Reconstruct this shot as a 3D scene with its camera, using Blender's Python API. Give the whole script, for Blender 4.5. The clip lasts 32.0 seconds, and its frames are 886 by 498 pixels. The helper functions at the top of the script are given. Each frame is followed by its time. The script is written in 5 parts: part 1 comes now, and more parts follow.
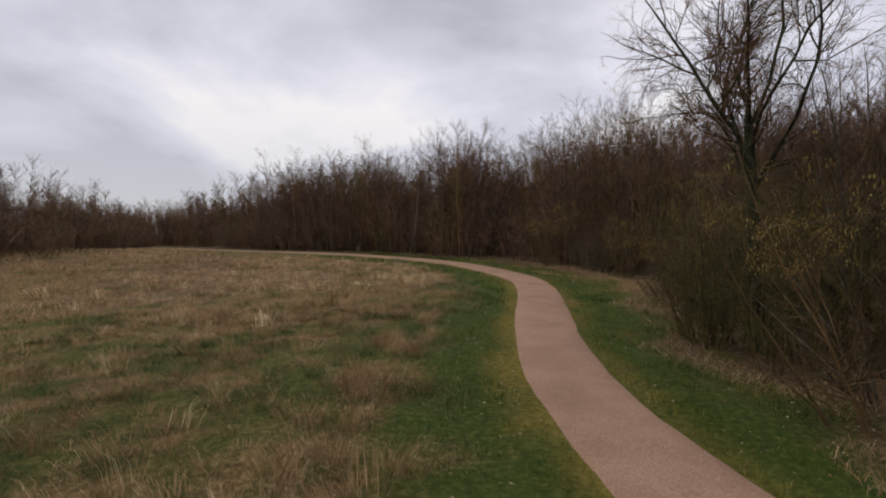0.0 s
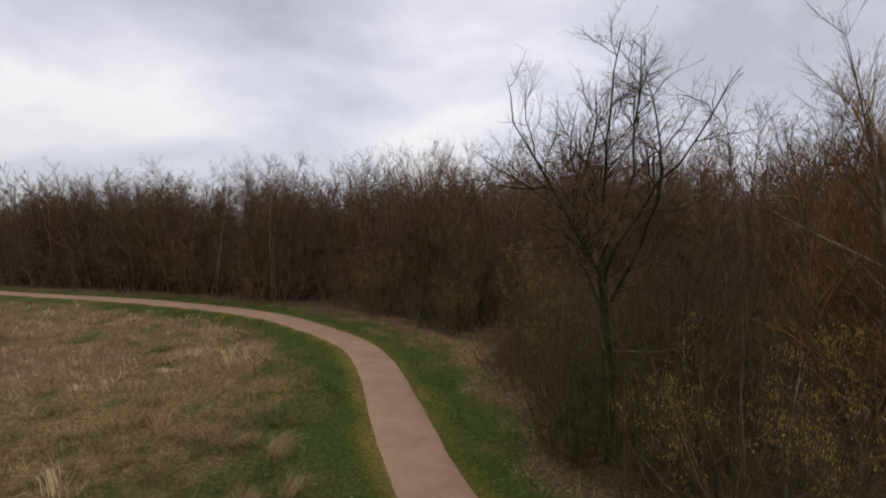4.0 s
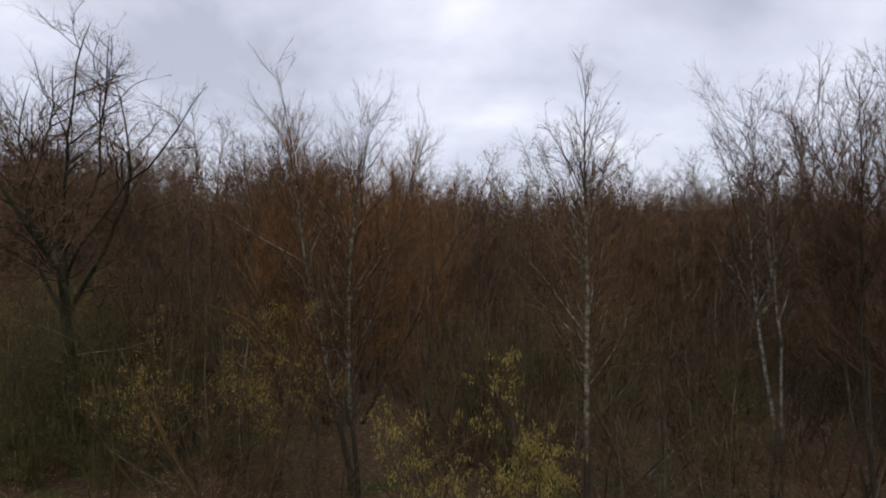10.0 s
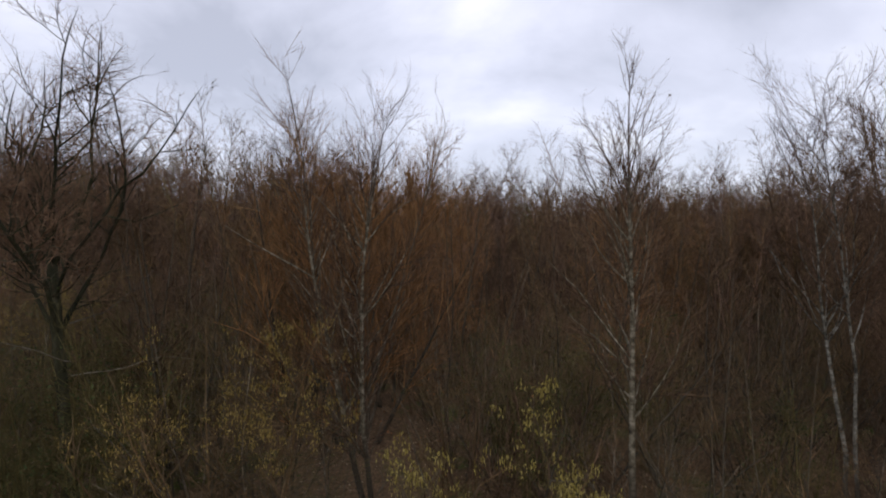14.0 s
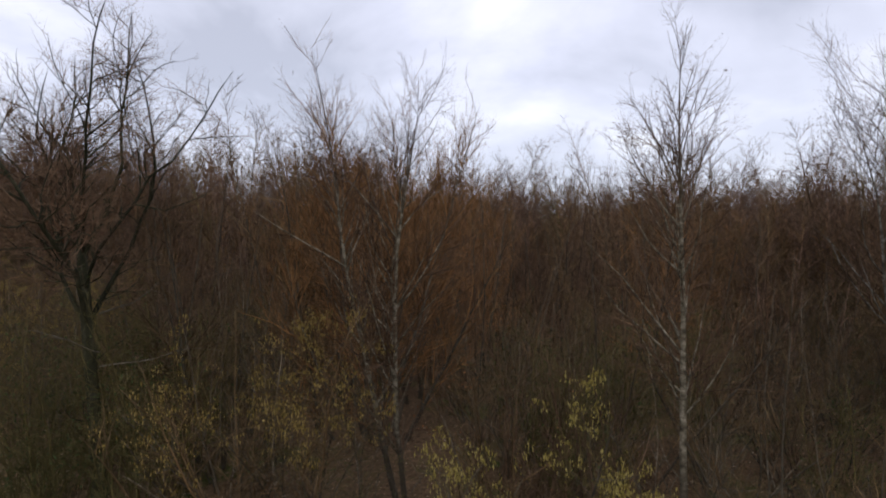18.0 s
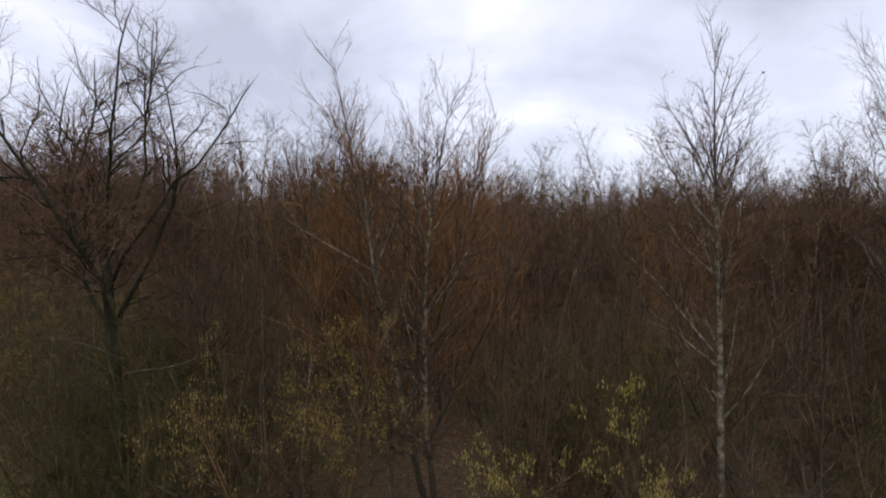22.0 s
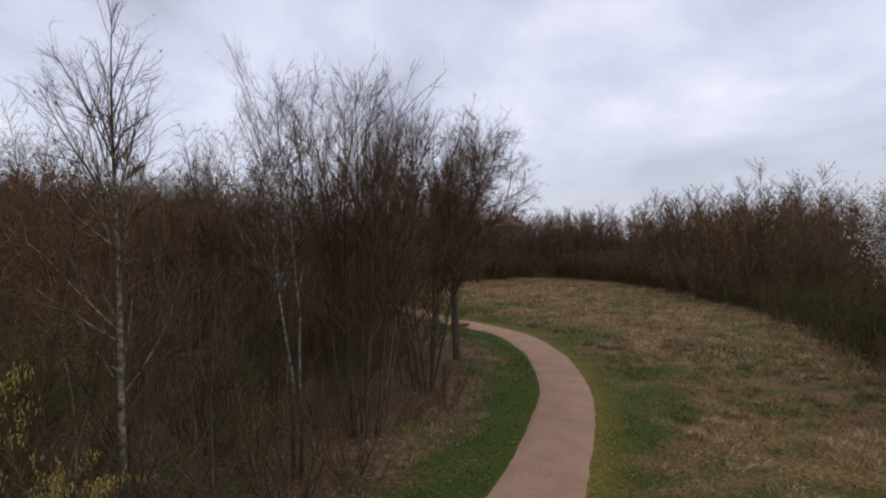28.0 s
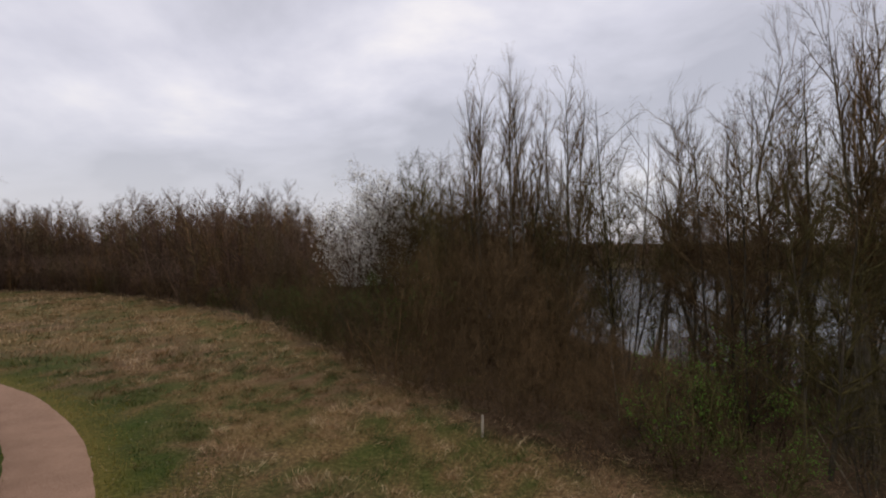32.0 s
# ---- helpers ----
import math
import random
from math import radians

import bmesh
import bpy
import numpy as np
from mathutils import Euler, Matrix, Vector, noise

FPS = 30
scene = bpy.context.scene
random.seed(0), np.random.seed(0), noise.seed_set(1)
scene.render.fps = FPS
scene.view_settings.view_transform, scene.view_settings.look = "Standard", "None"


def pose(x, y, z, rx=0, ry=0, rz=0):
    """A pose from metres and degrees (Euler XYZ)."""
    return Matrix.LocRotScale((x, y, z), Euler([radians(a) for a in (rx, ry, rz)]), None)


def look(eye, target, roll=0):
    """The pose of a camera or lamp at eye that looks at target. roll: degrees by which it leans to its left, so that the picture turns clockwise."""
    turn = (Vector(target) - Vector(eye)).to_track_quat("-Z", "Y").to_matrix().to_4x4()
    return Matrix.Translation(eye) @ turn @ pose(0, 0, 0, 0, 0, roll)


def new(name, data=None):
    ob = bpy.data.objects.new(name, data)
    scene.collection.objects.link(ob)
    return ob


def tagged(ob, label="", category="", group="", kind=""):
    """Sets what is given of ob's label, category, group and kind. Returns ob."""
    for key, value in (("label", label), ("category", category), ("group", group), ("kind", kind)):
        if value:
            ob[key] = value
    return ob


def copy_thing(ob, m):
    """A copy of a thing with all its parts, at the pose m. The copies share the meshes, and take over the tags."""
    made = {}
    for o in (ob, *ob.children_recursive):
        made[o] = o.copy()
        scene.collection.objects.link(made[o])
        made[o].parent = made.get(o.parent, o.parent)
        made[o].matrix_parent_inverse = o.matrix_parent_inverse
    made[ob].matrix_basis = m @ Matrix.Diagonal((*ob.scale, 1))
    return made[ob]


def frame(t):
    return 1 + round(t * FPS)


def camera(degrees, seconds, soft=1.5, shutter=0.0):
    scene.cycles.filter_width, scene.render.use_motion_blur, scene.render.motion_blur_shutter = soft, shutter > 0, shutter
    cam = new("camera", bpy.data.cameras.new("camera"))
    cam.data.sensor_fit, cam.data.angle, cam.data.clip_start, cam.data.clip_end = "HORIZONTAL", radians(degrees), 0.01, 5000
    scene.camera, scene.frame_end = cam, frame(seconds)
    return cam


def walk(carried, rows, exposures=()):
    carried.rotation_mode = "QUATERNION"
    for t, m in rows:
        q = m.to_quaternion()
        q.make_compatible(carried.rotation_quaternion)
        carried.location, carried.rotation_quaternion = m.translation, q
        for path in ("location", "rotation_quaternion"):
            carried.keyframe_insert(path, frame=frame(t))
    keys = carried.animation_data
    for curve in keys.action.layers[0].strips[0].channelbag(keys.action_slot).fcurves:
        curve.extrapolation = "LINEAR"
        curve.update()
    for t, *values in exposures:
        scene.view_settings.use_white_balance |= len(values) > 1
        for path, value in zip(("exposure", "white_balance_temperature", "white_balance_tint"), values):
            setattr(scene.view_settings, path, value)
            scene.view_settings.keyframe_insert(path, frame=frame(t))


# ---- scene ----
cam = camera(79.4, 32.0, soft=2.0)
PATH = [
    (0.0, (0.002, -0.001, 2.669), (0.001, 9.998, 2.536), -0.11),
    (0.5, (-0.241, 0.179, 3.041), (-0.041, 10.176, 2.904), -0.09),
    (1.0, (-0.412, 0.413, 3.462), (-0.105, 10.407, 3.326), 0.04),
    (1.5, (-0.584, 0.751, 3.910), (-0.180, 10.742, 3.790), -0.01),
    (2.0, (-0.788, 1.013, 4.264), (-0.252, 10.998, 4.135), 0.00),
    (2.5, (-1.045, 1.186, 4.535), (-0.290, 11.156, 4.404), -0.02),
    (3.0, (-1.291, 1.290, 4.907), (0.462, 11.135, 4.808), 0.07),
    (3.5, (-1.415, 1.417, 5.249), (1.353, 11.026, 5.162), 0.08),
    (5.5, (-2.025, 1.407, 5.921), (4.288, 9.162, 5.848), 0.19),
    (6.0, (-2.178, 1.327, 6.080), (4.835, 8.456, 6.002), 0.15),
    (6.5, (-2.355, 1.180, 6.107), (5.239, 7.686, 6.023), 0.26),
    (7.0, (-2.462, 1.043, 6.052), (5.631, 6.916, 5.972), 0.37),
    (7.5, (-2.565, 0.880, 5.914), (5.962, 6.104, 5.849), 0.43),
    (8.0, (-2.665, 0.741, 5.756), (6.239, 5.293, 5.698), 0.52),
    (8.5, (-2.726, 0.606, 5.603), (6.493, 4.480, 5.531), 0.56),
    (9.0, (-2.736, 0.468, 5.550), (6.739, 3.664, 5.470), 0.41),
    (9.5, (-2.632, 0.404, 5.582), (7.042, 2.933, 5.500), 0.32),
    (10.0, (-2.539, 0.442, 5.525), (7.103, 3.095, 5.420), 0.23),
    (10.5, (-2.399, 0.559, 5.470), (7.148, 3.532, 5.363), 0.17),
    (11.0, (-2.219, 0.691, 5.413), (7.302, 3.748, 5.310), 0.16),
    (11.5, (-2.033, 0.746, 5.425), (7.706, 3.009, 5.285), 0.25),
    (12.0, (-1.917, 0.807, 5.585), (7.802, 3.157, 5.450), 0.17),
    (12.5, (-1.822, 0.862, 5.787), (7.855, 3.379, 5.630), 0.05),
    (13.0, (-1.698, 0.888, 5.898), (7.940, 3.549, 5.748), 0.09),
    (13.5, (-1.575, 0.877, 5.902), (8.019, 3.695, 5.739), 0.04),
    (14.0, (-1.449, 0.905, 5.804), (8.114, 3.824, 5.635), -0.06),
    (14.5, (-1.363, 0.901, 5.646), (8.170, 3.918, 5.455), -0.04),
    (16.5, (-1.192, 1.043, 5.285), (8.259, 4.304, 5.122), 0.01),
    (17.0, (-1.202, 1.127, 5.309), (8.250, 4.387, 5.144), 0.05),
    (17.5, (-1.192, 1.229, 5.414), (8.265, 4.475, 5.257), -0.01),
    (18.0, (-1.191, 1.335, 5.551), (8.268, 4.576, 5.410), 0.00),
    (18.5, (-1.207, 1.446, 5.742), (8.255, 4.677, 5.605), -0.01),
    (19.0, (-1.226, 1.524, 5.892), (8.240, 4.746, 5.768), -0.10),
    (19.5, (-1.237, 1.597, 5.924), (8.227, 4.825, 5.796), -0.17),
    (20.0, (-1.262, 1.653, 5.887), (8.206, 4.866, 5.763), -0.18),
    (20.5, (-1.298, 1.693, 5.844), (8.173, 4.900, 5.717), -0.27),
    (21.0, (-1.327, 1.744, 5.835), (8.142, 4.958, 5.691), -0.31),
    (21.5, (-1.324, 1.800, 5.734), (8.134, 5.044, 5.600), -0.32),
    (22.0, (-1.305, 1.854, 5.621), (8.153, 5.099, 5.492), -0.35),
    (22.5, (-1.273, 1.882, 5.532), (8.186, 5.125, 5.414), -0.33),
    (23.0, (-1.268, 1.927, 5.445), (8.203, 5.134, 5.336), -0.31),
    (23.5, (-1.307, 2.000, 5.296), (8.432, 4.269, 5.175), -0.42),
    (24.0, (-1.369, 2.053, 5.120), (8.561, 3.228, 4.968), -0.25),
    (24.5, (-1.375, 2.022, 5.010), (8.623, 2.107, 4.846), -0.15),
    (25.0, (-1.400, 2.028, 4.934), (8.549, 1.028, 4.762), -0.01),
    (25.5, (-1.372, 2.103, 4.896), (8.419, 0.074, 4.737), 0.02),
    (27.5, (-1.374, 2.246, 5.061), (6.692, -3.662, 4.928), -0.10),
    (28.0, (-1.360, 2.245, 5.152), (6.063, -4.454, 5.010), -0.07),
    (28.5, (-1.244, 2.225, 5.296), (5.428, -5.223, 5.182), -0.08),
    (29.0, (-1.111, 2.279, 5.490), (4.731, -5.836, 5.373), 0.08),
    (29.5, (-0.984, 2.416, 5.680), (3.942, -6.286, 5.565), 0.14),
    (30.0, (-0.863, 2.444, 5.788), (3.133, -6.722, 5.692), 0.02),
    (30.5, (-0.752, 2.490, 5.775), (2.125, -7.087, 5.670), 0.06),
    (31.0, (-0.718, 2.530, 5.722), (0.980, -7.324, 5.600), 0.09),
    (31.5, (-0.627, 2.530, 5.694), (-0.179, -7.459, 5.564), -0.06),
    (32.0, (-0.502, 2.528, 5.611), (-1.322, -7.438, 5.470), 0.15),
]
walk(cam, [(t, look(eye, target, roll)) for t, eye, target, roll in PATH],
     exposures=[(0, -0.04, 6850, 12), (4, -0.03, 6800, 11), (8, 0.03, 6550, 11), (13, 0.12, 6400, 12), (17, 0.2, 6400, 12), (25, 0.22, 6350, 12), (28, 0.0, 6350, 13), (30, -0.07, 6700, 13), (32, -0.06, 6850, 13)])

# ---- world and light ----
world = bpy.data.worlds.new("overcast")
scene.world = world
world.use_nodes = True
wn, wl = world.node_tree.nodes, world.node_tree.links
wn.clear()


def wnode(kind, **sets):
    n = wn.new(kind)
    for k, v in sets.items():
        n.inputs[k.replace("_", " ")].default_value = v
    return n


def wmath(op, a, b):
    n = wn.new("ShaderNodeMath")
    n.operation = op
    for i, v in enumerate((a, b)):
        if isinstance(v, (int, float)):
            n.inputs[i].default_value = v
        else:
            wl.new(v, n.inputs[i])
    n.inputs[2].default_value = 0.93
    return n.outputs[0]


SUN_TURN, SUN_HIGH = radians(245), radians(48)  # clockwise from +y, above the horizon
wco = wnode("ShaderNodeTexCoord")
wsep = wnode("ShaderNodeSeparateXYZ")
wl.new(wco.outputs["Generated"], wsep.inputs[0])
up = wmath("ADD", wmath("ABSOLUTE", wsep.outputs["Z"], 0.0), 0.33)
wcom = wnode("ShaderNodeCombineXYZ")
wl.new(wmath("DIVIDE", wsep.outputs["X"], up), wcom.inputs[0])
wl.new(wmath("DIVIDE", wsep.outputs["Y"], up), wcom.inputs[1])
big = wnode("ShaderNodeTexNoise", Scale=1.1, Detail=7.0, Roughness=0.52, Distortion=0.3)
drift = wn.new("ShaderNodeMapping")
drift.inputs["Location"].default_value = (2.3, -1.4, 0.7)
wl.new(wcom.outputs[0], drift.inputs["Vector"])
wl.new(drift.outputs[0], big.inputs["Vector"])
ramp = wn.new("ShaderNodeValToRGB")
stops = ramp.color_ramp.elements
stops[0].position, stops[0].color = 0.40, (0.47, 0.485, 0.56, 1)
stops[1].position, stops[1].color = 0.66, (0.95, 0.94, 0.96, 1)
for at, col in ((0.45, (0.56, 0.575, 0.66, 1)), (0.52, (0.66, 0.675, 0.775, 1)), (0.585, (0.78, 0.79, 0.88, 1))):
    e = stops.new(at)
    e.color = col
wl.new(big.outputs["Fac"], ramp.inputs["Fac"])
low = wn.new("ShaderNodeMapRange")
low.interpolation_type = "SMOOTHSTEP"
low.inputs["From Min"].default_value, low.inputs["From Max"].default_value = 0.30, 0.0
low.inputs["To Max"].default_value = 0.75
wl.new(wsep.outputs["Z"], low.inputs["Value"])
veil = wn.new("ShaderNodeMix")
veil.data_type = "RGBA"
veil.inputs[7].default_value = (0.57, 0.585, 0.66, 1)
wl.new(low.outputs[0], veil.inputs[0])
wl.new(ramp.outputs[0], veil.inputs[6])
sky = wn.new("ShaderNodeTexSky")
sky.sky_type = "NISHITA"
sky.sun_disc = False
sky.sun_elevation, sky.sun_rotation = SUN_HIGH, SUN_TURN
bg_sky = wnode("ShaderNodeBackground", Strength=0.02)
wl.new(sky.outputs[0], bg_sky.inputs["Color"])
bg_cloud = wnode("ShaderNodeBackground", Strength=0.97)
glow = wn.new("ShaderNodeVectorMath")  # the cloud is a little thinner and brighter in the east
glow.operation = "DOT_PRODUCT"
glow.inputs[1].default_value = (0.9, 0.05, 0.43)
wl.new(wco.outputs["Generated"], glow.inputs[0])
wl.new(wmath("MULTIPLY_ADD", glow.outputs["Value"], 0.055), bg_cloud.inputs["Strength"])
wl.new(veil.outputs[2], bg_cloud.inputs["Color"])
wadd = wn.new("ShaderNodeAddShader")
wl.new(bg_sky.outputs[0], wadd.inputs[0])
wl.new(bg_cloud.outputs[0], wadd.inputs[1])
wout = wn.new("ShaderNodeOutputWorld")
wl.new(wadd.outputs[0], wout.inputs["Surface"])

sun = new("sun", bpy.data.lights.new("sun", "SUN"))
sun.data.energy, sun.data.angle, sun.data.color = 0.3, radians(25), (1.0, 0.97, 0.93)
far = Vector((math.sin(SUN_TURN) * math.cos(SUN_HIGH), math.cos(SUN_TURN) * math.cos(SUN_HIGH), math.sin(SUN_HIGH)))
sun.matrix_world = look(far * 50, (0, 0, 0))
scene.view_settings.exposure = 0.0


# ---- materials ----
def material(name, rough=0.9):
    """A node material, its nodes, links and the Principled node."""
    m = bpy.data.materials.new(name)
    m.use_nodes = True
    n, l = m.node_tree.nodes, m.node_tree.links
    b = n["Principled BSDF"]
    b.inputs["Roughness"].default_value = rough
    b.inputs["Specular IOR Level"].default_value = 0.15
    return m, n, l, b


def noise_at(n, l, vec, scale, detail=4.0, rough=0.55, stretch=None):
    t = n.new("ShaderNodeTexNoise")
    t.inputs["Scale"].default_value = scale
    t.inputs["Detail"].default_value = detail
    t.inputs["Roughness"].default_value = rough
    if stretch:
        mp = n.new("ShaderNodeMapping")
        mp.inputs["Scale"].default_value = stretch
        l.new(vec, mp.inputs["Vector"])
        vec = mp.outputs[0]
    l.new(vec, t.inputs["Vector"])
    return t.outputs["Fac"]


def ramp_of(n, l, fac, stops):
    r = n.new("ShaderNodeValToRGB")
    e = r.color_ramp.elements
    e[0].position, e[0].color = stops[0][0], (*stops[0][1], 1)
    e[1].position, e[1].color = stops[-1][0], (*stops[-1][1], 1)
    for at, col in stops[1:-1]:
        x = e.new(at)
        x.color = (*col, 1)
    l.new(fac, r.inputs["Fac"])
    return r.outputs["Color"]


def blend(n, l, fac, a, b, how="MIX"):
    m = n.new("ShaderNodeMix")
    m.data_type, m.blend_type = "RGBA", how
    for sock, v in ((m.inputs[0], fac), (m.inputs[6], a), (m.inputs[7], b)):
        if isinstance(v, (int, float)):
            sock.default_value = v
        elif isinstance(v, tuple):
            sock.default_value = (*v, 1)
        else:
            l.new(v, sock)
    return m.outputs[2]


def ramp_fac(n, l, fac, a, c):
    """A smooth step of fac from a to c."""
    r = n.new("ShaderNodeMapRange")
    r.interpolation_type = "SMOOTHSTEP"
    r.inputs["From Min"].default_value = a
    r.inputs["From Max"].default_value = c
    l.new(fac, r.inputs["Value"])
    return r.outputs[0]


def sums(n, l, op, a, b):
    m = n.new("ShaderNodeMath")
    m.operation = op
    m.use_clamp = True
    for i, v in enumerate((a, b)):
        if isinstance(v, (int, float)):
            m.inputs[i].default_value = v
        else:
            l.new(v, m.inputs[i])
    return m.outputs[0]


def bump(n, l, b, height, strength, distance):
    u = n.new("ShaderNodeBump")
    u.inputs["Strength"].default_value = strength
    u.inputs["Distance"].default_value = distance
    l.new(height, u.inputs["Height"])
    l.new(u.outputs[0], b.inputs["Normal"])


def attr(n, name):
    a = n.new("ShaderNodeAttribute")
    a.attribute_name = name
    return a.outputs["Fac"]


def bark(name, low, mid, high, scale=14.0, vary=0.5):
    """Rough bark or twig skin with lengthwise streaks, varied from tree to tree."""
    m, n, l, b = material(name, 0.92)
    co = n.new("ShaderNodeTexCoord").outputs["Object"]
    streak = noise_at(n, l, co, scale, 5.0, 0.6, (1, 1, 0.25))
    blot = noise_at(n, l, co, 1.3, 3.0)
    col = ramp_of(n, l, streak, ((0.3, low), (0.52, mid), (0.72, high)))
    info = n.new("ShaderNodeObjectInfo").outputs["Random"]
    shade = ramp_of(n, l, sums(n, l, "ADD", sums(n, l, "MULTIPLY", info, vary), sums(n, l, "MULTIPLY", blot, 1 - vary)),
                    ((0.12, (0.5, 0.49, 0.48)), (0.5, (1.0, 0.98, 0.96)), (0.88, (1.5, 1.4, 1.3))))
    each = ramp_of(n, l, n.new("ShaderNodeNewGeometry").outputs["Random Per Island"], ((0.0, (0.55, 0.55, 0.55)), (0.6, (0.95, 0.95, 0.95)), (0.85, (1.2, 1.19, 1.17)), (1.0, (1.45, 1.42, 1.38))))
    col = blend(n, l, 1.0, col, each, "MULTIPLY")
    l.new(blend(n, l, 1.0, col, shade, "MULTIPLY"), b.inputs["Base Color"])
    bump(n, l, b, streak, 0.6, 0.01)
    return m


BARK_OAK = bark("oak_bark", (0.05, 0.045, 0.032), (0.10, 0.085, 0.06), (0.17, 0.15, 0.115))
BARK_MOSSY = bark("mossy_oak_bark", (0.026, 0.027, 0.014), (0.050, 0.049, 0.026), (0.10, 0.092, 0.058), 9)
BARK_ALDER = bark("alder_bark", (0.06, 0.055, 0.038), (0.12, 0.105, 0.075), (0.2, 0.18, 0.14))
TWIG_BROWN = bark("brown_twigs", (0.077, 0.049, 0.022), (0.147, 0.096, 0.046), (0.232, 0.164, 0.087), 6)
TWIG_RUST = bark("rust_twigs", (0.118, 0.061, 0.023), (0.208, 0.111, 0.043), (0.315, 0.180, 0.080), 5)
TWIG_TAN = bark("tan_twigs", (0.101, 0.063, 0.030), (0.186, 0.122, 0.060), (0.281, 0.194, 0.103), 5)
TWIG_OLIVE = bark("olive_twigs", (0.061, 0.052, 0.019), (0.117, 0.096, 0.035), (0.182, 0.155, 0.065), 5)
TWIG_PURPLE = bark("purple_twigs", (0.077, 0.046, 0.029), (0.144, 0.091, 0.054), (0.223, 0.147, 0.094), 5)
BARK_LICHEN = bark("lichen_bark", (0.05, 0.042, 0.028), (0.11, 0.092, 0.065), (0.24, 0.21, 0.16), 9)
POST_WOOD = bark("pale_post_wood", (0.38, 0.35, 0.29), (0.55, 0.51, 0.43), (0.68, 0.64, 0.55), 9)
TWIG_DEAD = bark("bleached_twigs", (0.09, 0.078, 0.06), (0.16, 0.142, 0.112), (0.25, 0.225, 0.185), 6)


def woodland():
    """Bare crowns of mixed kinds: the hue drifts from tree to tree."""
    m, n, l, b = material("woodland_twigs", 0.92)
    co = n.new("ShaderNodeTexCoord").outputs["Object"]
    hue = noise_at(n, l, co, 0.3, 3.0, 0.6, (1, 1, 0.35))
    fine = noise_at(n, l, co, 3.0, 4.0, 0.6)
    col = ramp_of(n, l, hue, ((0.28, (0.104, 0.092, 0.042)), (0.40, (0.130, 0.094, 0.054)), (0.50, (0.140, 0.094, 0.070)), (0.58, (0.166, 0.104, 0.049)), (0.66, (0.120, 0.102, 0.047)), (0.76, (0.146, 0.107, 0.080))))
    each = ramp_of(n, l, n.new("ShaderNodeNewGeometry").outputs["Random Per Island"], ((0.0, (0.6, 0.6, 0.6)), (0.6, (0.95, 0.95, 0.95)), (1.0, (1.8, 1.75, 1.7))))
    col = blend(n, l, 1.0, col, each, "MULTIPLY")
    l.new(blend(n, l, 1.0, col, ramp_of(n, l, fine, ((0.25, (0.55, 0.53, 0.52)), (0.75, (1.4, 1.3, 1.24)))), "MULTIPLY"), b.inputs["Base Color"])
    return m


WOODLAND = woodland()


def birch_bark(name, dark, mid, pale):
    m, n, l, b = material(name, 0.8)
    co = n.new("ShaderNodeTexCoord").outputs["Object"]
    band = noise_at(n, l, co, 7.0, 6.0, 0.7, (1, 1, 1.3))
    fine = noise_at(n, l, co, 22.0, 4.0)
    col = ramp_of(n, l, band, ((0.36, dark), (0.48, mid), (0.68, pale)))
    sep = n.new("ShaderNodeSeparateXYZ")
    l.new(co, sep.inputs[0])
    col = blend(n, l, ramp_fac(n, l, sep.outputs["Z"], 5.8, 7.4), col, (0.105, 0.072, 0.052))
    col = blend(n, l, ramp_fac(n, l, sep.outputs["Z"], 2.6, 1.2), col, (0.065, 0.052, 0.036))
    l.new(blend(n, l, 0.6, col, ramp_of(n, l, fine, ((0.3, (0.45, 0.45, 0.42)), (0.7, (1.0, 1.0, 1.0)))), "MULTIPLY"), b.inputs["Base Color"])
    bump(n, l, b, band, 0.5, 0.008)
    return m


BARK_BIRCH = birch_bark("white_birch_bark", (0.04, 0.035, 0.025), (0.15, 0.135, 0.105), (0.40, 0.375, 0.315))
BARK_BIRCH_GREY = birch_bark("grey_birch_bark", (0.045, 0.037, 0.024), (0.165, 0.14, 0.092), (0.45, 0.39, 0.29))


def leaf_material(name, a, c, d):
    m, n, l, b = material(name, 0.7)
    rnd = n.new("ShaderNodeNewGeometry").outputs["Random Per Island"]
    l.new(ramp_of(n, l, rnd, ((0.05, a), (0.5, c), (0.95, d))), b.inputs["Base Color"])
    b.inputs["Subsurface Weight"].default_value = 0.0
    return m


LEAF_YELLOW = leaf_material("yellow_leaves", (0.22, 0.17, 0.04), (0.38, 0.30, 0.07), (0.52, 0.42, 0.14))
LEAF_GOLD = leaf_material("gold_leaves", (0.15, 0.105, 0.025), (0.27, 0.19, 0.045), (0.40, 0.29, 0.10))
LEAF_ORANGE = leaf_material("orange_dead_leaves", (0.12, 0.05, 0.018), (0.22, 0.09, 0.03), (0.30, 0.14, 0.055))
LEAF_GREEN = leaf_material("young_green_leaves", (0.07, 0.15, 0.018), (0.12, 0.245, 0.03), (0.18, 0.32, 0.055))
LEAF_DULL = leaf_material("dull_olive_leaves", (0.030, 0.045, 0.013), (0.050, 0.070, 0.020), (0.08, 0.10, 0.032))
LEAF_HEDGE = leaf_material("dark_hedge_leaves", (0.040, 0.085, 0.016), (0.068, 0.135, 0.026), (0.11, 0.19, 0.042))
LEAF_BROWN = leaf_material("brown_hanging_leaves", (0.07, 0.045, 0.025), (0.13, 0.085, 0.045), (0.22, 0.15, 0.08))
BLOSSOM = leaf_material("white_blossom", (0.74, 0.70, 0.60), (0.84, 0.80, 0.71), (0.9, 0.87, 0.80))
LITTER = leaf_material("fallen_leaves", (0.16, 0.09, 0.05), (0.30, 0.20, 0.12), (0.5, 0.41, 0.29))


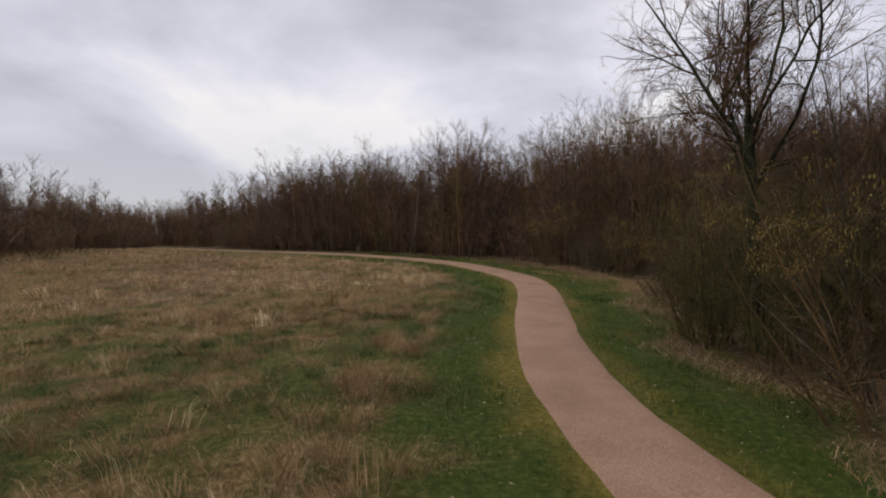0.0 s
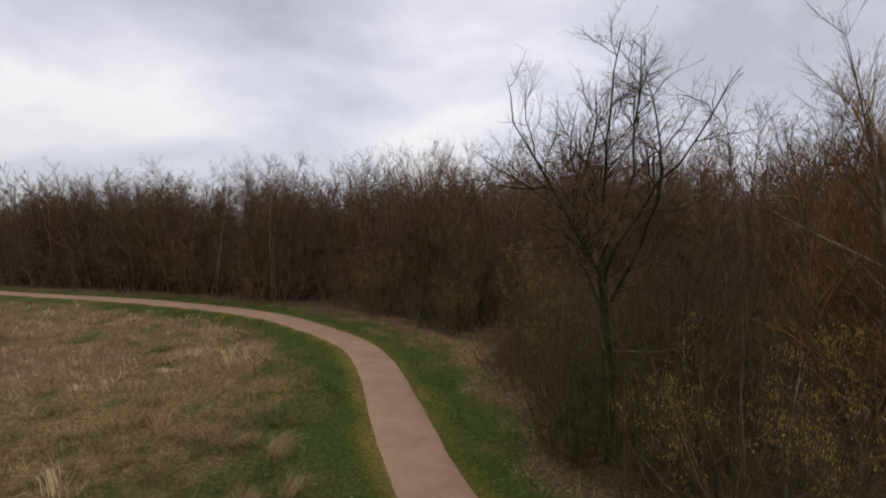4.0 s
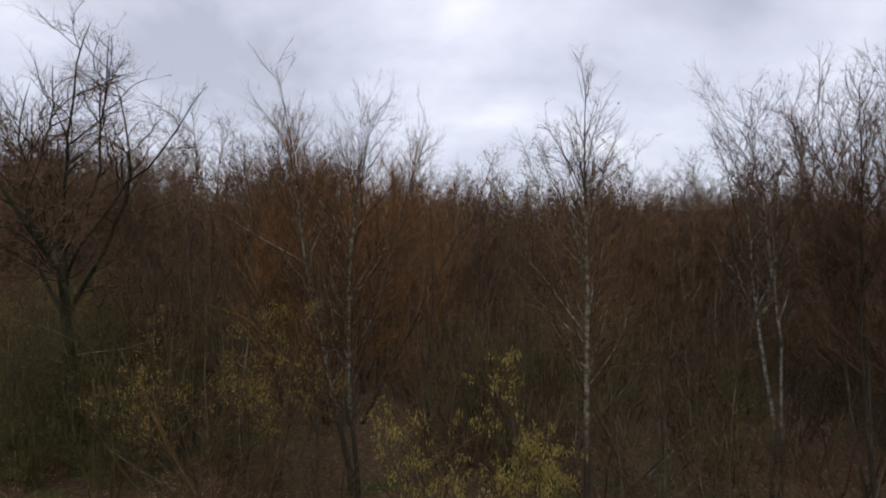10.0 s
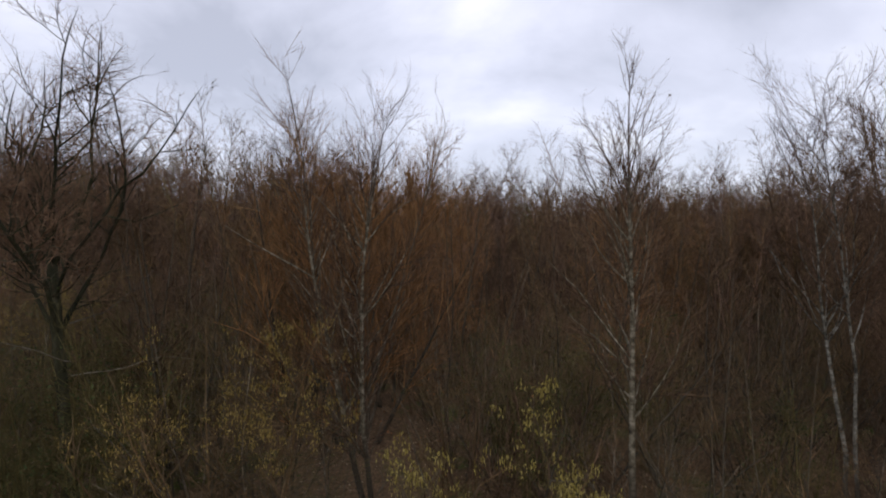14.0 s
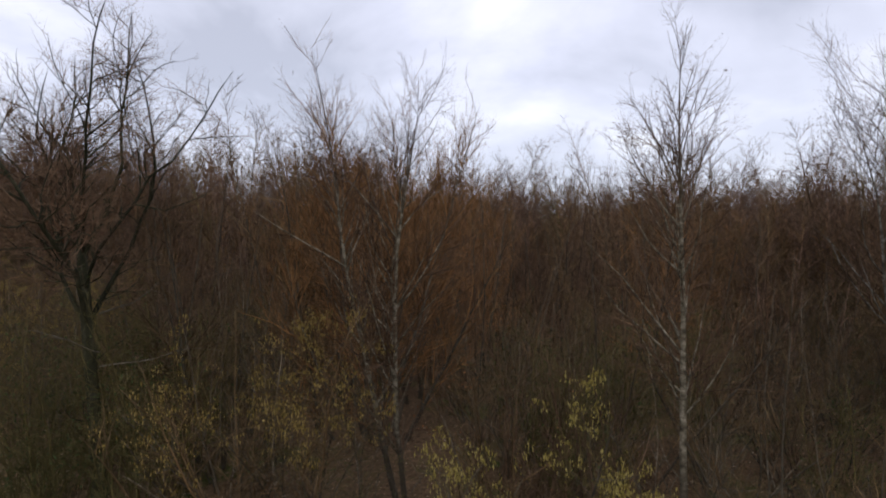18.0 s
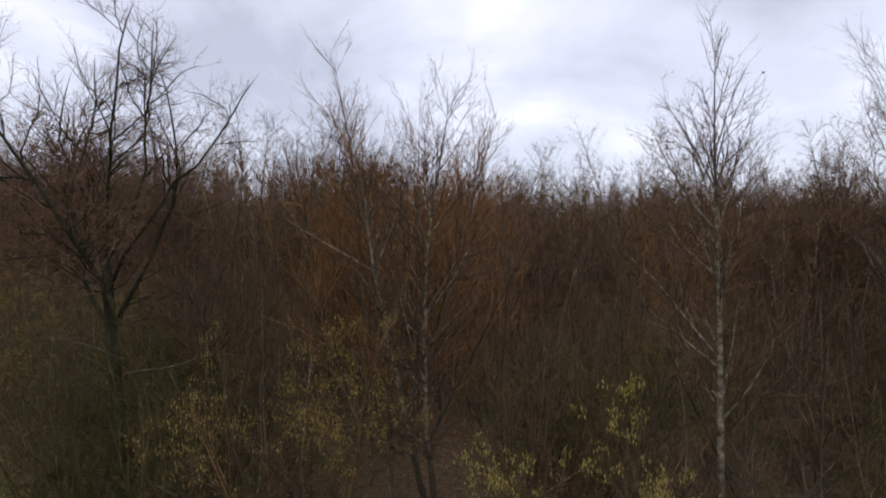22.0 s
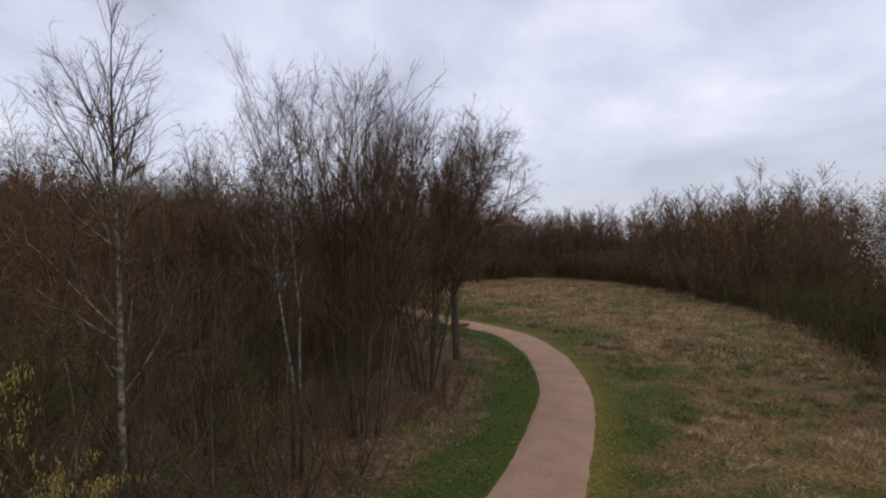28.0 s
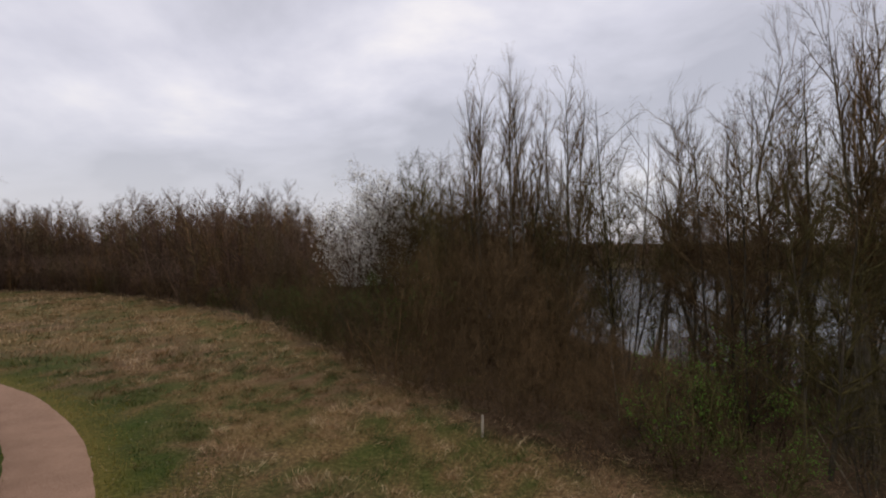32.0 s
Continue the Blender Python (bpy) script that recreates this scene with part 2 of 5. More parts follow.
def ground_material():
    m, n, l, b = material("ground_soil_and_turf", 0.95)
    co = n.new("ShaderNodeTexCoord").outputs["Object"]
    patch = noise_at(n, l, co, 0.55, 5.0, 0.6)
    wide = noise_at(n, l, co, 0.11, 4.0)
    fine = noise_at(n, l, co, 9.0, 6.0, 0.7)
    straw = ramp_of(n, l, fine, ((0.3, (0.058, 0.037, 0.013)), (0.5, (0.17, 0.108, 0.040)), (0.7, (0.42, 0.285, 0.125))))
    rosy = ramp_of(n, l, fine, ((0.3, (0.056, 0.034, 0.016)), (0.5, (0.16, 0.094, 0.046)), (0.7, (0.36, 0.225, 0.12))))
    turf = ramp_of(n, l, fine, ((0.3, (0.022, 0.035, 0.005)), (0.5, (0.047, 0.073, 0.010)), (0.72, (0.11, 0.13, 0.028))))
    soil = ramp_of(n, l, fine, ((0.3, (0.05, 0.031, 0.016)), (0.5, (0.115, 0.072, 0.038)), (0.72, (0.24, 0.155, 0.088))))
    moss = ramp_of(n, l, fine, ((0.3, (0.065, 0.055, 0.011)), (0.5, (0.17, 0.132, 0.025)), (0.72, (0.28, 0.21, 0.058))))
    meadow = blend(n, l, ramp_fac(n, l, wide, 0.42, 0.6), straw, rosy)
    meadow = blend(n, l, attr(n, "green"), meadow, turf)
    col = blend(n, l, attr(n, "verge"), meadow, turf)
    col = blend(n, l, sums(n, l, "MULTIPLY", attr(n, "moss"), ramp_fac(n, l, patch, 0.2, 0.5)), col, moss)
    woods = blend(n, l, ramp_fac(n, l, patch, 0.52, 0.66), soil, blend(n, l, 0.25, turf, soil))
    col = blend(n, l, attr(n, "wood"), col, woods)
    l.new(col, b.inputs["Base Color"])
    bump(n, l, b, fine, 0.9, 0.05)
    return m


GROUND = ground_material()


def path_material():
    m, n, l, b = material("fine_red_gravel", 0.9)
    co = n.new("ShaderNodeTexCoord").outputs["Object"]
    grit = noise_at(n, l, co, 38.0, 6.0, 0.85)
    stain = noise_at(n, l, co, 0.9, 5.0, 0.6)
    col = ramp_of(n, l, grit, ((0.3, (0.20, 0.122, 0.076)), (0.5, (0.375, 0.228, 0.148)), (0.68, (0.60, 0.41, 0.29))))
    dark = ramp_of(n, l, stain, ((0.25, (0.78, 0.76, 0.74)), (0.6, (1.05, 1.04, 1.03))))
    l.new(blend(n, l, 1.0, col, dark, "MULTIPLY"), b.inputs["Base Color"])
    bump(n, l, b, grit, 0.5, 0.006)
    return m


GRAVEL = path_material()


def blade_material(name, stops):
    m, n, l, b = material(name, 0.75)
    l.new(ramp_of(n, l, attr(n, "tone"), stops), b.inputs["Base Color"])
    return m


GRASS_DRY = blade_material("dry_grass", ((0.0, (0.030, 0.065, 0.010)), (0.24, (0.080, 0.115, 0.024)), (0.31, (0.15, 0.092, 0.036)), (0.5, (0.33, 0.202, 0.092)), (0.66, (0.42, 0.248, 0.128)), (0.84, (0.50, 0.325, 0.165)), (1.0, (0.80, 0.61, 0.36))))
GRASS_GREEN = blade_material("green_grass", ((0.0, (0.022, 0.052, 0.006)), (0.5, (0.066, 0.110, 0.013)), (0.78, (0.20, 0.165, 0.026)), (1.0, (0.40, 0.29, 0.095))))


def water_material():
    m, n, l, b = material("lake_water", 0.12)
    b.inputs["Base Color"].default_value = (0.03, 0.035, 0.04, 1)
    b.inputs["Specular IOR Level"].default_value = 0.6
    co = n.new("ShaderNodeTexCoord").outputs["Object"]
    bump(n, l, b, noise_at(n, l, co, 1.6, 3.0, 0.6), 0.35, 0.15)
    return m


WATER = water_material()


# ---- the lie of the land ----
def soft(v):
    return np.logaddexp(0, v * 0.5) / 0.5


def rise(x, y):
    """Height of the open ground, which climbs gently to the north and dips to the lake."""
    z = 0.047 * (soft(y - 6) - soft(y - 44))
    s = lake_depth(x, y)
    return z * (1 - np.clip((s + 14) / 14, 0, 1)) - 1.0 * np.clip((s + 9) / 9, 0, 1) ** 2 - 1.2 * np.clip(s / 4, 0, 1)


def lake_depth(x, y):
    """Metres into the lake from its near shore, negative on land."""
    x, y = np.asarray(x, float), np.asarray(y, float)
    s = (x + 17) * -0.885 + (y + 25) * -0.46 + 1.2 * np.sin(y * 0.21) + 0.8 * np.sin(x * 0.37)
    u = (x + 17) * -0.46 + (y + 25) * 0.885
    return np.minimum(np.minimum(s, 92 + 3 * np.sin(u * 0.1) - s), np.minimum(u + 110, 110 - u))


# centre of the path, from the south-east bend to the far north-west
WAY = np.array([(60, -30), (40, -24.5), (26, -21.6), (21.6, -21.0), (17.8, -20.2), (14.0, -17.8), (11.4, -15.4), (9.1, -12.7), (6.9, -9.2), (5.3, -6.2),
                (4.1, -2.8), (3.2, 1.2), (2.65, 5.2), (2.4, 7.6), (2.35, 10.4), (2.7, 14.0), (3.3, 18.0), (3.85, 22.0), (3.8, 25.5),
                (2.7, 29.3), (0.2, 34.6), (-5.9, 41.0), (-16.2, 49.8), (-26, 61), (-41, 80), (-62, 107)], float)
# edge between the meadow and the lakeside bushes
HEDGE = np.array([(-60, 12), (-22, -1), (-7.6, -8.9), (-3.2, -13.0), (1.4, -20.4), (6.4, -30.6), (17.0, -43.7), (32.0, -56.6), (46, -59), (75, -56)], float)


def rounded(points, step):
    """A Catmull-Rom line through the points, sampled about every step metres."""
    p = np.vstack([2 * points[0] - points[1], points, 2 * points[-1] - points[-2]])
    out = []
    for i in range(1, len(p) - 2):
        k = max(2, int(np.linalg.norm(p[i + 1] - p[i]) / step))
        t = (np.arange(k) / k)[:, None]
        a, b, c, d = p[i - 1:i + 3]
        out.append(0.5 * (2 * b + (c - a) * t + (2 * a - 5 * b + 4 * c - d) * t ** 2 + (3 * b - a - 3 * c + d) * t ** 3))
    return np.vstack(out + [points[-1:]])


WAY_LINE = rounded(WAY, 0.5)
HEDGE_LINE = rounded(HEDGE, 2.0)


def aside(line, x, y):
    """Distance from the line, positive on its right-hand side."""
    x, y = np.atleast_1d(np.asarray(x, float)).ravel(), np.atleast_1d(np.asarray(y, float)).ravel()
    out = np.empty(len(x))
    a, d = line[:-1], np.diff(line, axis=0)
    dd = (d ** 2).sum(1)
    for i in range(0, len(x), 4000):
        q = np.c_[x[i:i + 4000], y[i:i + 4000]][:, None] - a
        t = np.clip((q * d).sum(2) / dd, 0, 1)
        e = q - t[..., None] * d
        k = (e ** 2).sum(2).argmin(1)
        j = np.arange(len(k))
        out[i:i + 4000] = np.sqrt((e[j, k] ** 2).sum(1)) * np.sign(d[k, 1] * q[j, k, 0] - d[k, 0] * q[j, k, 1])
    return out


def wood_edge(y):
    """How far the eastern wood keeps from the middle of the path."""
    y = np.asarray(y, float)
    return 3.3 + 2.6 * np.exp(-((y - 23.5) / 4.0) ** 2) + 0.5 * np.sin(y * 0.9)


def value_noise(x, y, scale, seed):
    """Smooth noise from 0 to 1."""
    g = np.random.default_rng(seed).random((256, 256))
    u, v = x * scale + 1000, y * scale + 1000
    i, j = np.floor(u).astype(int), np.floor(v).astype(int)
    f, h = u - i, v - j
    f, h = f * f * (3 - 2 * f), h * h * (3 - 2 * h)
    i, j, i2, j2 = i % 256, j % 256, (i + 1) % 256, (j + 1) % 256
    return (g[i, j] * (1 - f) + g[i2, j] * f) * (1 - h) + (g[i, j2] * (1 - f) + g[i2, j2] * f) * h


def greenness(x, y):
    """Where green shoots through the dry meadow: about 0.2 to 0.8."""
    return value_noise(x, y, 0.5, 8) * 0.28 + value_noise(x, y, 1.7, 9) * 0.36 + value_noise(x, y, 3.6, 19) * 0.36 - np.where(np.asarray(y) < 0, 0.045, 0.0) - 0.15 * np.clip((np.asarray(y) - 10) / 14, 0, 1) + 0.09 * np.exp(-((np.asarray(y) - 9) / 6) ** 2)


# ---- meshes ----
def mesh_from(name, verts, tris, mats, index=None):
    me = bpy.data.meshes.new(name)
    verts, tris = np.asarray(verts, np.float32), np.asarray(tris, np.int32)
    me.vertices.add(len(verts))
    me.vertices.foreach_set("co", verts.ravel())
    me.loops.add(tris.size)
    me.loops.foreach_set("vertex_index", tris.ravel())
    me.polygons.add(len(tris))
    me.polygons.foreach_set("loop_start", np.arange(0, tris.size, 3, dtype=np.int32))
    for m in mats:
        me.materials.append(m)
    if index is not None:
        me.polygons.foreach_set("material_index", np.asarray(index, np.int32))
    me.update(calc_edges=True)
    return me


def attribute(me, name, values):
    me.attributes.new(name, "FLOAT", "POINT").data.foreach_set("value", np.asarray(values, np.float32))


def part(name, me, parent, label=""):
    ob = new(name, me)
    ob.parent = parent
    if label:
        tagged(ob, label)
    return ob


def unit(v):
    return v / np.maximum(np.linalg.norm(v, axis=-1, keepdims=True), 1e-9)


def limbs(rng, at, way, length, r0, r1, steps, wobble, lift):
    """Many crooked branches at once: points (n, steps+1, 3) and radii (n, steps+1). lift bends them up, or down where negative."""
    n = len(at)
    pts, d = [at], unit(way)
    for _ in range(steps):
        d = unit(d + rng.normal(0, wobble, (n, 3)) + np.array([0, 0, lift]))
        pts.append(pts[-1] + d * (length / steps)[:, None])
    t = np.linspace(0, 1, steps + 1)
    return np.stack(pts, 1), r0[:, None] * (1 - t) + r1[:, None] * t


def tubes(P, R, k):
    """Pointed tubes of k sides round the branches: vertices and triangles."""
    n, s = P.shape[0], P.shape[1] - 1
    tan = unit(np.concatenate([P[:, 1:2] - P[:, :1], P[:, 2:] - P[:, :-2]], 1)) if s > 1 else unit(P[:, 1:2] - P[:, :1])
    ref = np.where(np.abs(tan[..., 2:3]) > 0.9, np.array([1.0, 0, 0]), np.array([0, 0, 1.0]))
    u = unit(np.cross(tan, ref))
    v = np.cross(tan, u)
    a = np.arange(k) * 2 * np.pi / k
    ring = P[:, :s, None] + R[:, :s, None, None] * (u[:, :, None] * np.cos(a)[:, None] + v[:, :, None] * np.sin(a)[:, None])
    verts = np.concatenate([ring.reshape(n, s * k, 3), P[:, s:]], 1)
    one, j = [], np.arange(k)
    for i in range(s - 1):
        lo, hi = i * k + j, (i + 1) * k + j
        lo2, hi2 = i * k + (j + 1) % k, (i + 1) * k + (j + 1) % k
        one += [np.c_[lo, lo2, hi2], np.c_[lo, hi2, hi]]
    one.append(np.c_[(s - 1) * k + j, (s - 1) * k + (j + 1) % k, np.full(k, s * k)])
    one = np.vstack(one)
    tris = (one[None] + (np.arange(n) * (s * k + 1))[:, None, None]).reshape(-1, 3)
    return verts.reshape(-1, 3), tris


def catkins(rng, at, length):
    """Thin hanging catkins, four triangles each, below the given places."""
    n = len(at)
    high = length * rng.uniform(0.6, 1.3, n)
    a = rng.uniform(0, 6.283, n)
    side = np.c_[np.cos(a), np.sin(a), np.zeros(n)] * 0.0095
    away = np.c_[-side[:, 1], side[:, 0], np.zeros(n)]
    sway = rng.normal(0, 0.12, (n, 3)) * high[:, None]
    mid, end = at.copy(), at + sway
    mid[:, 2] -= high * 0.5
    end[:, 2] = at[:, 2] - high
    v = np.stack([at, mid - side, mid + side, mid + away, end], 1).reshape(-1, 3)
    t = np.array([[0, 1, 2], [0, 2, 3], [1, 4, 2], [2, 4, 3]])[None] + (np.arange(n) * 5)[:, None, None]
    return v, t.reshape(-1, 3)


def slivers(rng, P, R):
    """Hair-thin pointed twigs, one triangle each, for those too fine to show a round section."""
    a, z = P[:, 0], P[:, -1]
    side = unit(np.cross(z - a, rng.normal(0, 1, a.shape))) * (R[:, :1] * 1.15)
    n = len(a)
    return np.stack([a - side, a + side, z], 1).reshape(-1, 3), np.arange(3 * n).reshape(-1, 3)


def join(pieces):
    verts, tris, at = [], [], 0
    for v, t in pieces:
        verts.append(v)
        tris.append(t + at)
        at += len(v)
    return np.vstack(verts), np.vstack(tris)


def leaves(rng, at, size, droop=0.4):
    """Small bent leaves, two triangles each, at the given places."""
    n = len(at)
    way = unit(rng.normal(0, 1, (n, 3)) - np.array([0, 0, droop]))
    side = unit(np.cross(way, unit(rng.normal(0, 1, (n, 3)))))
    nor = np.cross(way, side)
    s = size * rng.uniform(0.6, 1.3, (n, 1))
    v = np.stack([at, at + way * s * 0.5 + side * s * 0.32 + nor * s * 0.1, at + way * s, at + way * s * 0.5 - side * s * 0.32 + nor * s * 0.1], 1)
    t = np.array([[0, 1, 2], [0, 2, 3]])[None] + (np.arange(n) * 4)[:, None, None]
    return v.reshape(-1, 3), t.reshape(-1, 3)


def sprout(rng, B, per_m, t0, angle, ratio, least, thin, tip, steps, wobble, lift, taper=0.6, spread=0.22, fan=0.0, profile=None):
    """Side branches on every branch of B (points, radii, lengths), per_m to the metre from t0 of its length on.
    They are `ratio` of their branch long, shorter towards its end, or as profile(t) says, and fan out wider low down."""
    P, R, L = B
    n, s = P.shape[0], P.shape[1] - 1
    own = np.repeat(np.arange(n), np.minimum(rng.poisson(per_m * L * (1 - t0)), 90))
    t = rng.uniform(t0, 0.985, len(own))
    i = np.minimum((t * s).astype(int), s - 1)
    f = (t * s - i)[:, None]
    a, b = P[own, i], P[own, i + 1]
    pos, tan = a + (b - a) * f, unit(b - a)
    rad = R[own, i] * (1 - f[:, 0]) + R[own, i + 1] * f[:, 0]
    side = unit(np.cross(tan, unit(rng.normal(0, 1, tan.shape))))
    ang = (angle * (1 + fan * (0.6 - t)) * (1 + rng.normal(0, spread, len(t))))[:, None]
    shape = profile(t) if profile else 1 - taper * t
    long = (ratio * L[own] * shape + least) * rng.uniform(0.6, 1.3, len(t))
    Q, S = limbs(rng, pos, tan * np.cos(ang) + side * np.sin(ang), long, np.minimum(rad * 0.7, 0.0062 * long + thin), np.full(len(t), tip), steps, wobble, lift)
    return Q, S, long


def inside(rng, B, cover):
    """The branches whose ends lie within an uneven dome: its middle height, half width and half height."""
    if not cover:
        return B
    z, wide, tall = cover
    e = B[0][:, -1]
    lump = 1 + 0.10 * np.sin(np.arctan2(e[:, 1], e[:, 0]) * 5 + e[:, 2] * 1.7)
    k = np.hypot(e[:, 0], e[:, 1]) ** 2 / wide ** 2 + (e[:, 2] - z) ** 2 / tall ** 2 < lump * rng.uniform(0.75, 1.15, len(e))
    return tuple(q[k] for q in B)


def grow(seed, high, stems=1, lean=0.05, girth=0.09, bend=0.03, base=0.1, rows=9, sides=7, even=0.7, fork=0, fork_at=0.5, fork_way=0.35,
         first=(4.0, 0.2, 0.7, 0.3), top=0.4, rest=((6, 0.6, 0.42), (9, 0.6, 0.42), (8, 0.6, 0.4)), fine=0.0026, crook=0.1, lift=0.06, drop=0.0,
         bark=0, round_twigs=1, cover=None, steps=(5, 3, 2), fan=0.0, full=0.999):
    """One bare tree or bush. first: side branches to the metre, where they begin, their angle, their length as a share of the height.
    rest: the finer branches in turn, to the metre, with angle and share of their branch's length. Returns the wood, the crown and the twigs' ends."""
    rng = np.random.default_rng(seed)
    a = np.arange(stems) * 2.4 + rng.uniform(0, 1.2, stems)
    off = np.c_[np.cos(a), np.sin(a), np.zeros(stems)]
    many = stems > 1
    way = off * (lean * rng.uniform(0.25, 1.3, (stems, 1))) + np.array([0, 0, 1.0])
    tall = high * (rng.uniform(even, 1.0, stems) if many else np.ones(1)) * (fork_at if fork else 1.0)
    at = off * base * rng.uniform(0.2, 1, (stems, 1)) * many
    at[:, 2] = -0.15
    g = girth * (rng.uniform(0.6, 1.0, stems) if many else np.ones(1))
    P, R = limbs(rng, at, way, tall, g, g * 0.72 if fork else np.full(stems, fine * 1.3), rows, bend, 0.03)
    R[:, 0] *= 1.35
    if cover and many:  # no stem stands out of the dome
        for i in range(stems):
            for f in np.linspace(1.0, 0.4, 25):
                x, y, z = P[i, 0] + (P[i, -1] - P[i, 0]) * f
                if math.hypot(x, y) ** 2 / cover[1] ** 2 + (z - cover[0]) ** 2 / cover[2] ** 2 < 0.88:
                    break
            P[i] = P[i, :1] + (P[i] - P[i, :1]) * f
            tall[i] *= f
    wood, B = [tubes(P[i:i + 1], R[i:i + 1], sides) for i in range(stems)], (P, R, tall)
    if fork:  # the trunk divides into crooked leaders
        t = np.linspace(0.66, 0.99, fork)
        i = np.minimum((t * rows).astype(int), rows - 1)
        turn = np.arange(fork) * 2.4 + rng.uniform(0, 6.28)
        out = rng.uniform(0.38, 0.62, fork) * np.linspace(1.2, 0.5, fork)
        w = np.c_[np.cos(turn) * out, np.sin(turn) * out, np.full(fork, 0.75)]
        long = (1 - fork_at * t) * high * rng.uniform(0.8, 1.0, fork)
        Pf, Rf = limbs(rng, P[0, i], w, long, R[0, i] * rng.uniform(0.30, 0.5, fork), np.full(fork, 0.008), 10, 0.15, fork_way * 0.22)
        wood.append(tubes(Pf, Rf, max(4, sides - 2)))
        B = (Pf, Rf, long)
    per_m, t0, angle, share = first
    low = max(0.45 - t0, 0.05)
    prof = lambda t: np.where(t < 0.45, 0.7 + 0.3 * (t - t0) / low, 1 - (1 - top) * (t - 0.45) / 0.55)
    B = sprout(rng, B, per_m, t0, angle, share * (1.3 if fork else 1.0), 0.1, fine * 1.6, fine, steps[0], crook, lift, fan=fan, profile=prof)
    if fork:  # low side branches on the trunk itself
        low_ones = sprout(rng, (P, R, tall), 3.2, 0.22, 1.15, share * 0.75, 0.3, fine * 1.6, fine, steps[0], crook, lift)
        B = tuple(np.concatenate(q) for q in zip(B, low_ones))
    B = inside(rng, B, cover)
    crown, ends = [], []
    (wood if bark > 0 else crown).append(tubes(B[0], B[1], 4 if steps[0] > 3 else 3))
    for k, (per_m, angle, share) in enumerate(rest):
        last = k >= round_twigs
        B = sprout(rng, B, per_m, 0.1, angle, share, 0.05, fine * (1.25 if k else 1.5), fine * 0.5, 1 if last else steps[min(k + 1, len(steps) - 1)], crook * 1.15, lift - drop * (k + 1), 0.55)
        B = inside(rng, B, cover)
        if last:
            crown.append(slivers(rng, B[0], B[1]))
        else:
            (wood if bark > k + 1 else crown).append(tubes(B[0], B[1], 3))
        ends.append(B[0][:, -1])
    crown, ends = join(crown), ends[-1]
    size = high / max(np.quantile(crown[0][:, 2], full), 0.1)
    return [(v * size, t) for v, t in wood], (crown[0] * size, crown[1]), ends * size


def plant(name, label, category, trunk, crown, bark_mat, twig_mat, foliage=None, leaf_mat=None, leaf_label="", group="", stems=1):
    """A tree or shrub standing at the origin: trunk or stems, crown of branches and, if any, its leaves."""
    top = tagged(new(name), label, category, group)
    if category == "shrub" or stems == 0:
        part("trunk", mesh_from("trunk", *join(trunk), [bark_mat]), top)
    else:
        for piece in trunk[:stems]:
            part("trunk" if stems == 1 else "stem", mesh_from("stem", *piece, [bark_mat]), top)
        if len(trunk) > stems:
            tagged(part("branching", mesh_from("branching", *join(trunk[stems:]), [bark_mat]), top), kind="stuff")
    part("crown", mesh_from("crown", *crown, [twig_mat]), top)
    if foliage is not None:
        part("leaves", mesh_from("leaves", *foliage, [leaf_mat]), top, leaf_label)
    return top


def stand(ob, x, y, turn=0.0, size=1.0, tall=1.0, sink=0.0):
    return copy_thing(ob, Matrix.Translation((x, y, float(rise(x, y)) - sink)) @ Matrix.Rotation(turn, 4, "Z") @ Matrix.Diagonal((size, size, size * tall, 1)))


def low_bank(x, y):
    """How tall bushes stand at a place: low on the stretch of bank where the lake shows over them."""
    ahead, ratio = 2.5 - y, (x + 0.5) / min(y - 2.5, -0.1)
    return max(1.6, 5.5 - 0.145 * ahead) if 0.36 < ratio < 0.95 and ahead > 9 else 9.0


def settle(ob, x, y, turn=0.0, size=1.0):
    """Moves the first of a kind to its own place."""
    ob.matrix_basis = Matrix.Translation((x, y, float(rise(x, y)))) @ Matrix.Rotation(turn, 4, "Z") @ Matrix.Diagonal((size, size, size, 1))
    return ob

# ---- ground, path, water ----
def grid_axis(centre, half, fine, n):
    u = np.linspace(-1, 1, n)
    k = np.arcsinh(half / fine)
    return centre + fine * np.sinh(k * u)


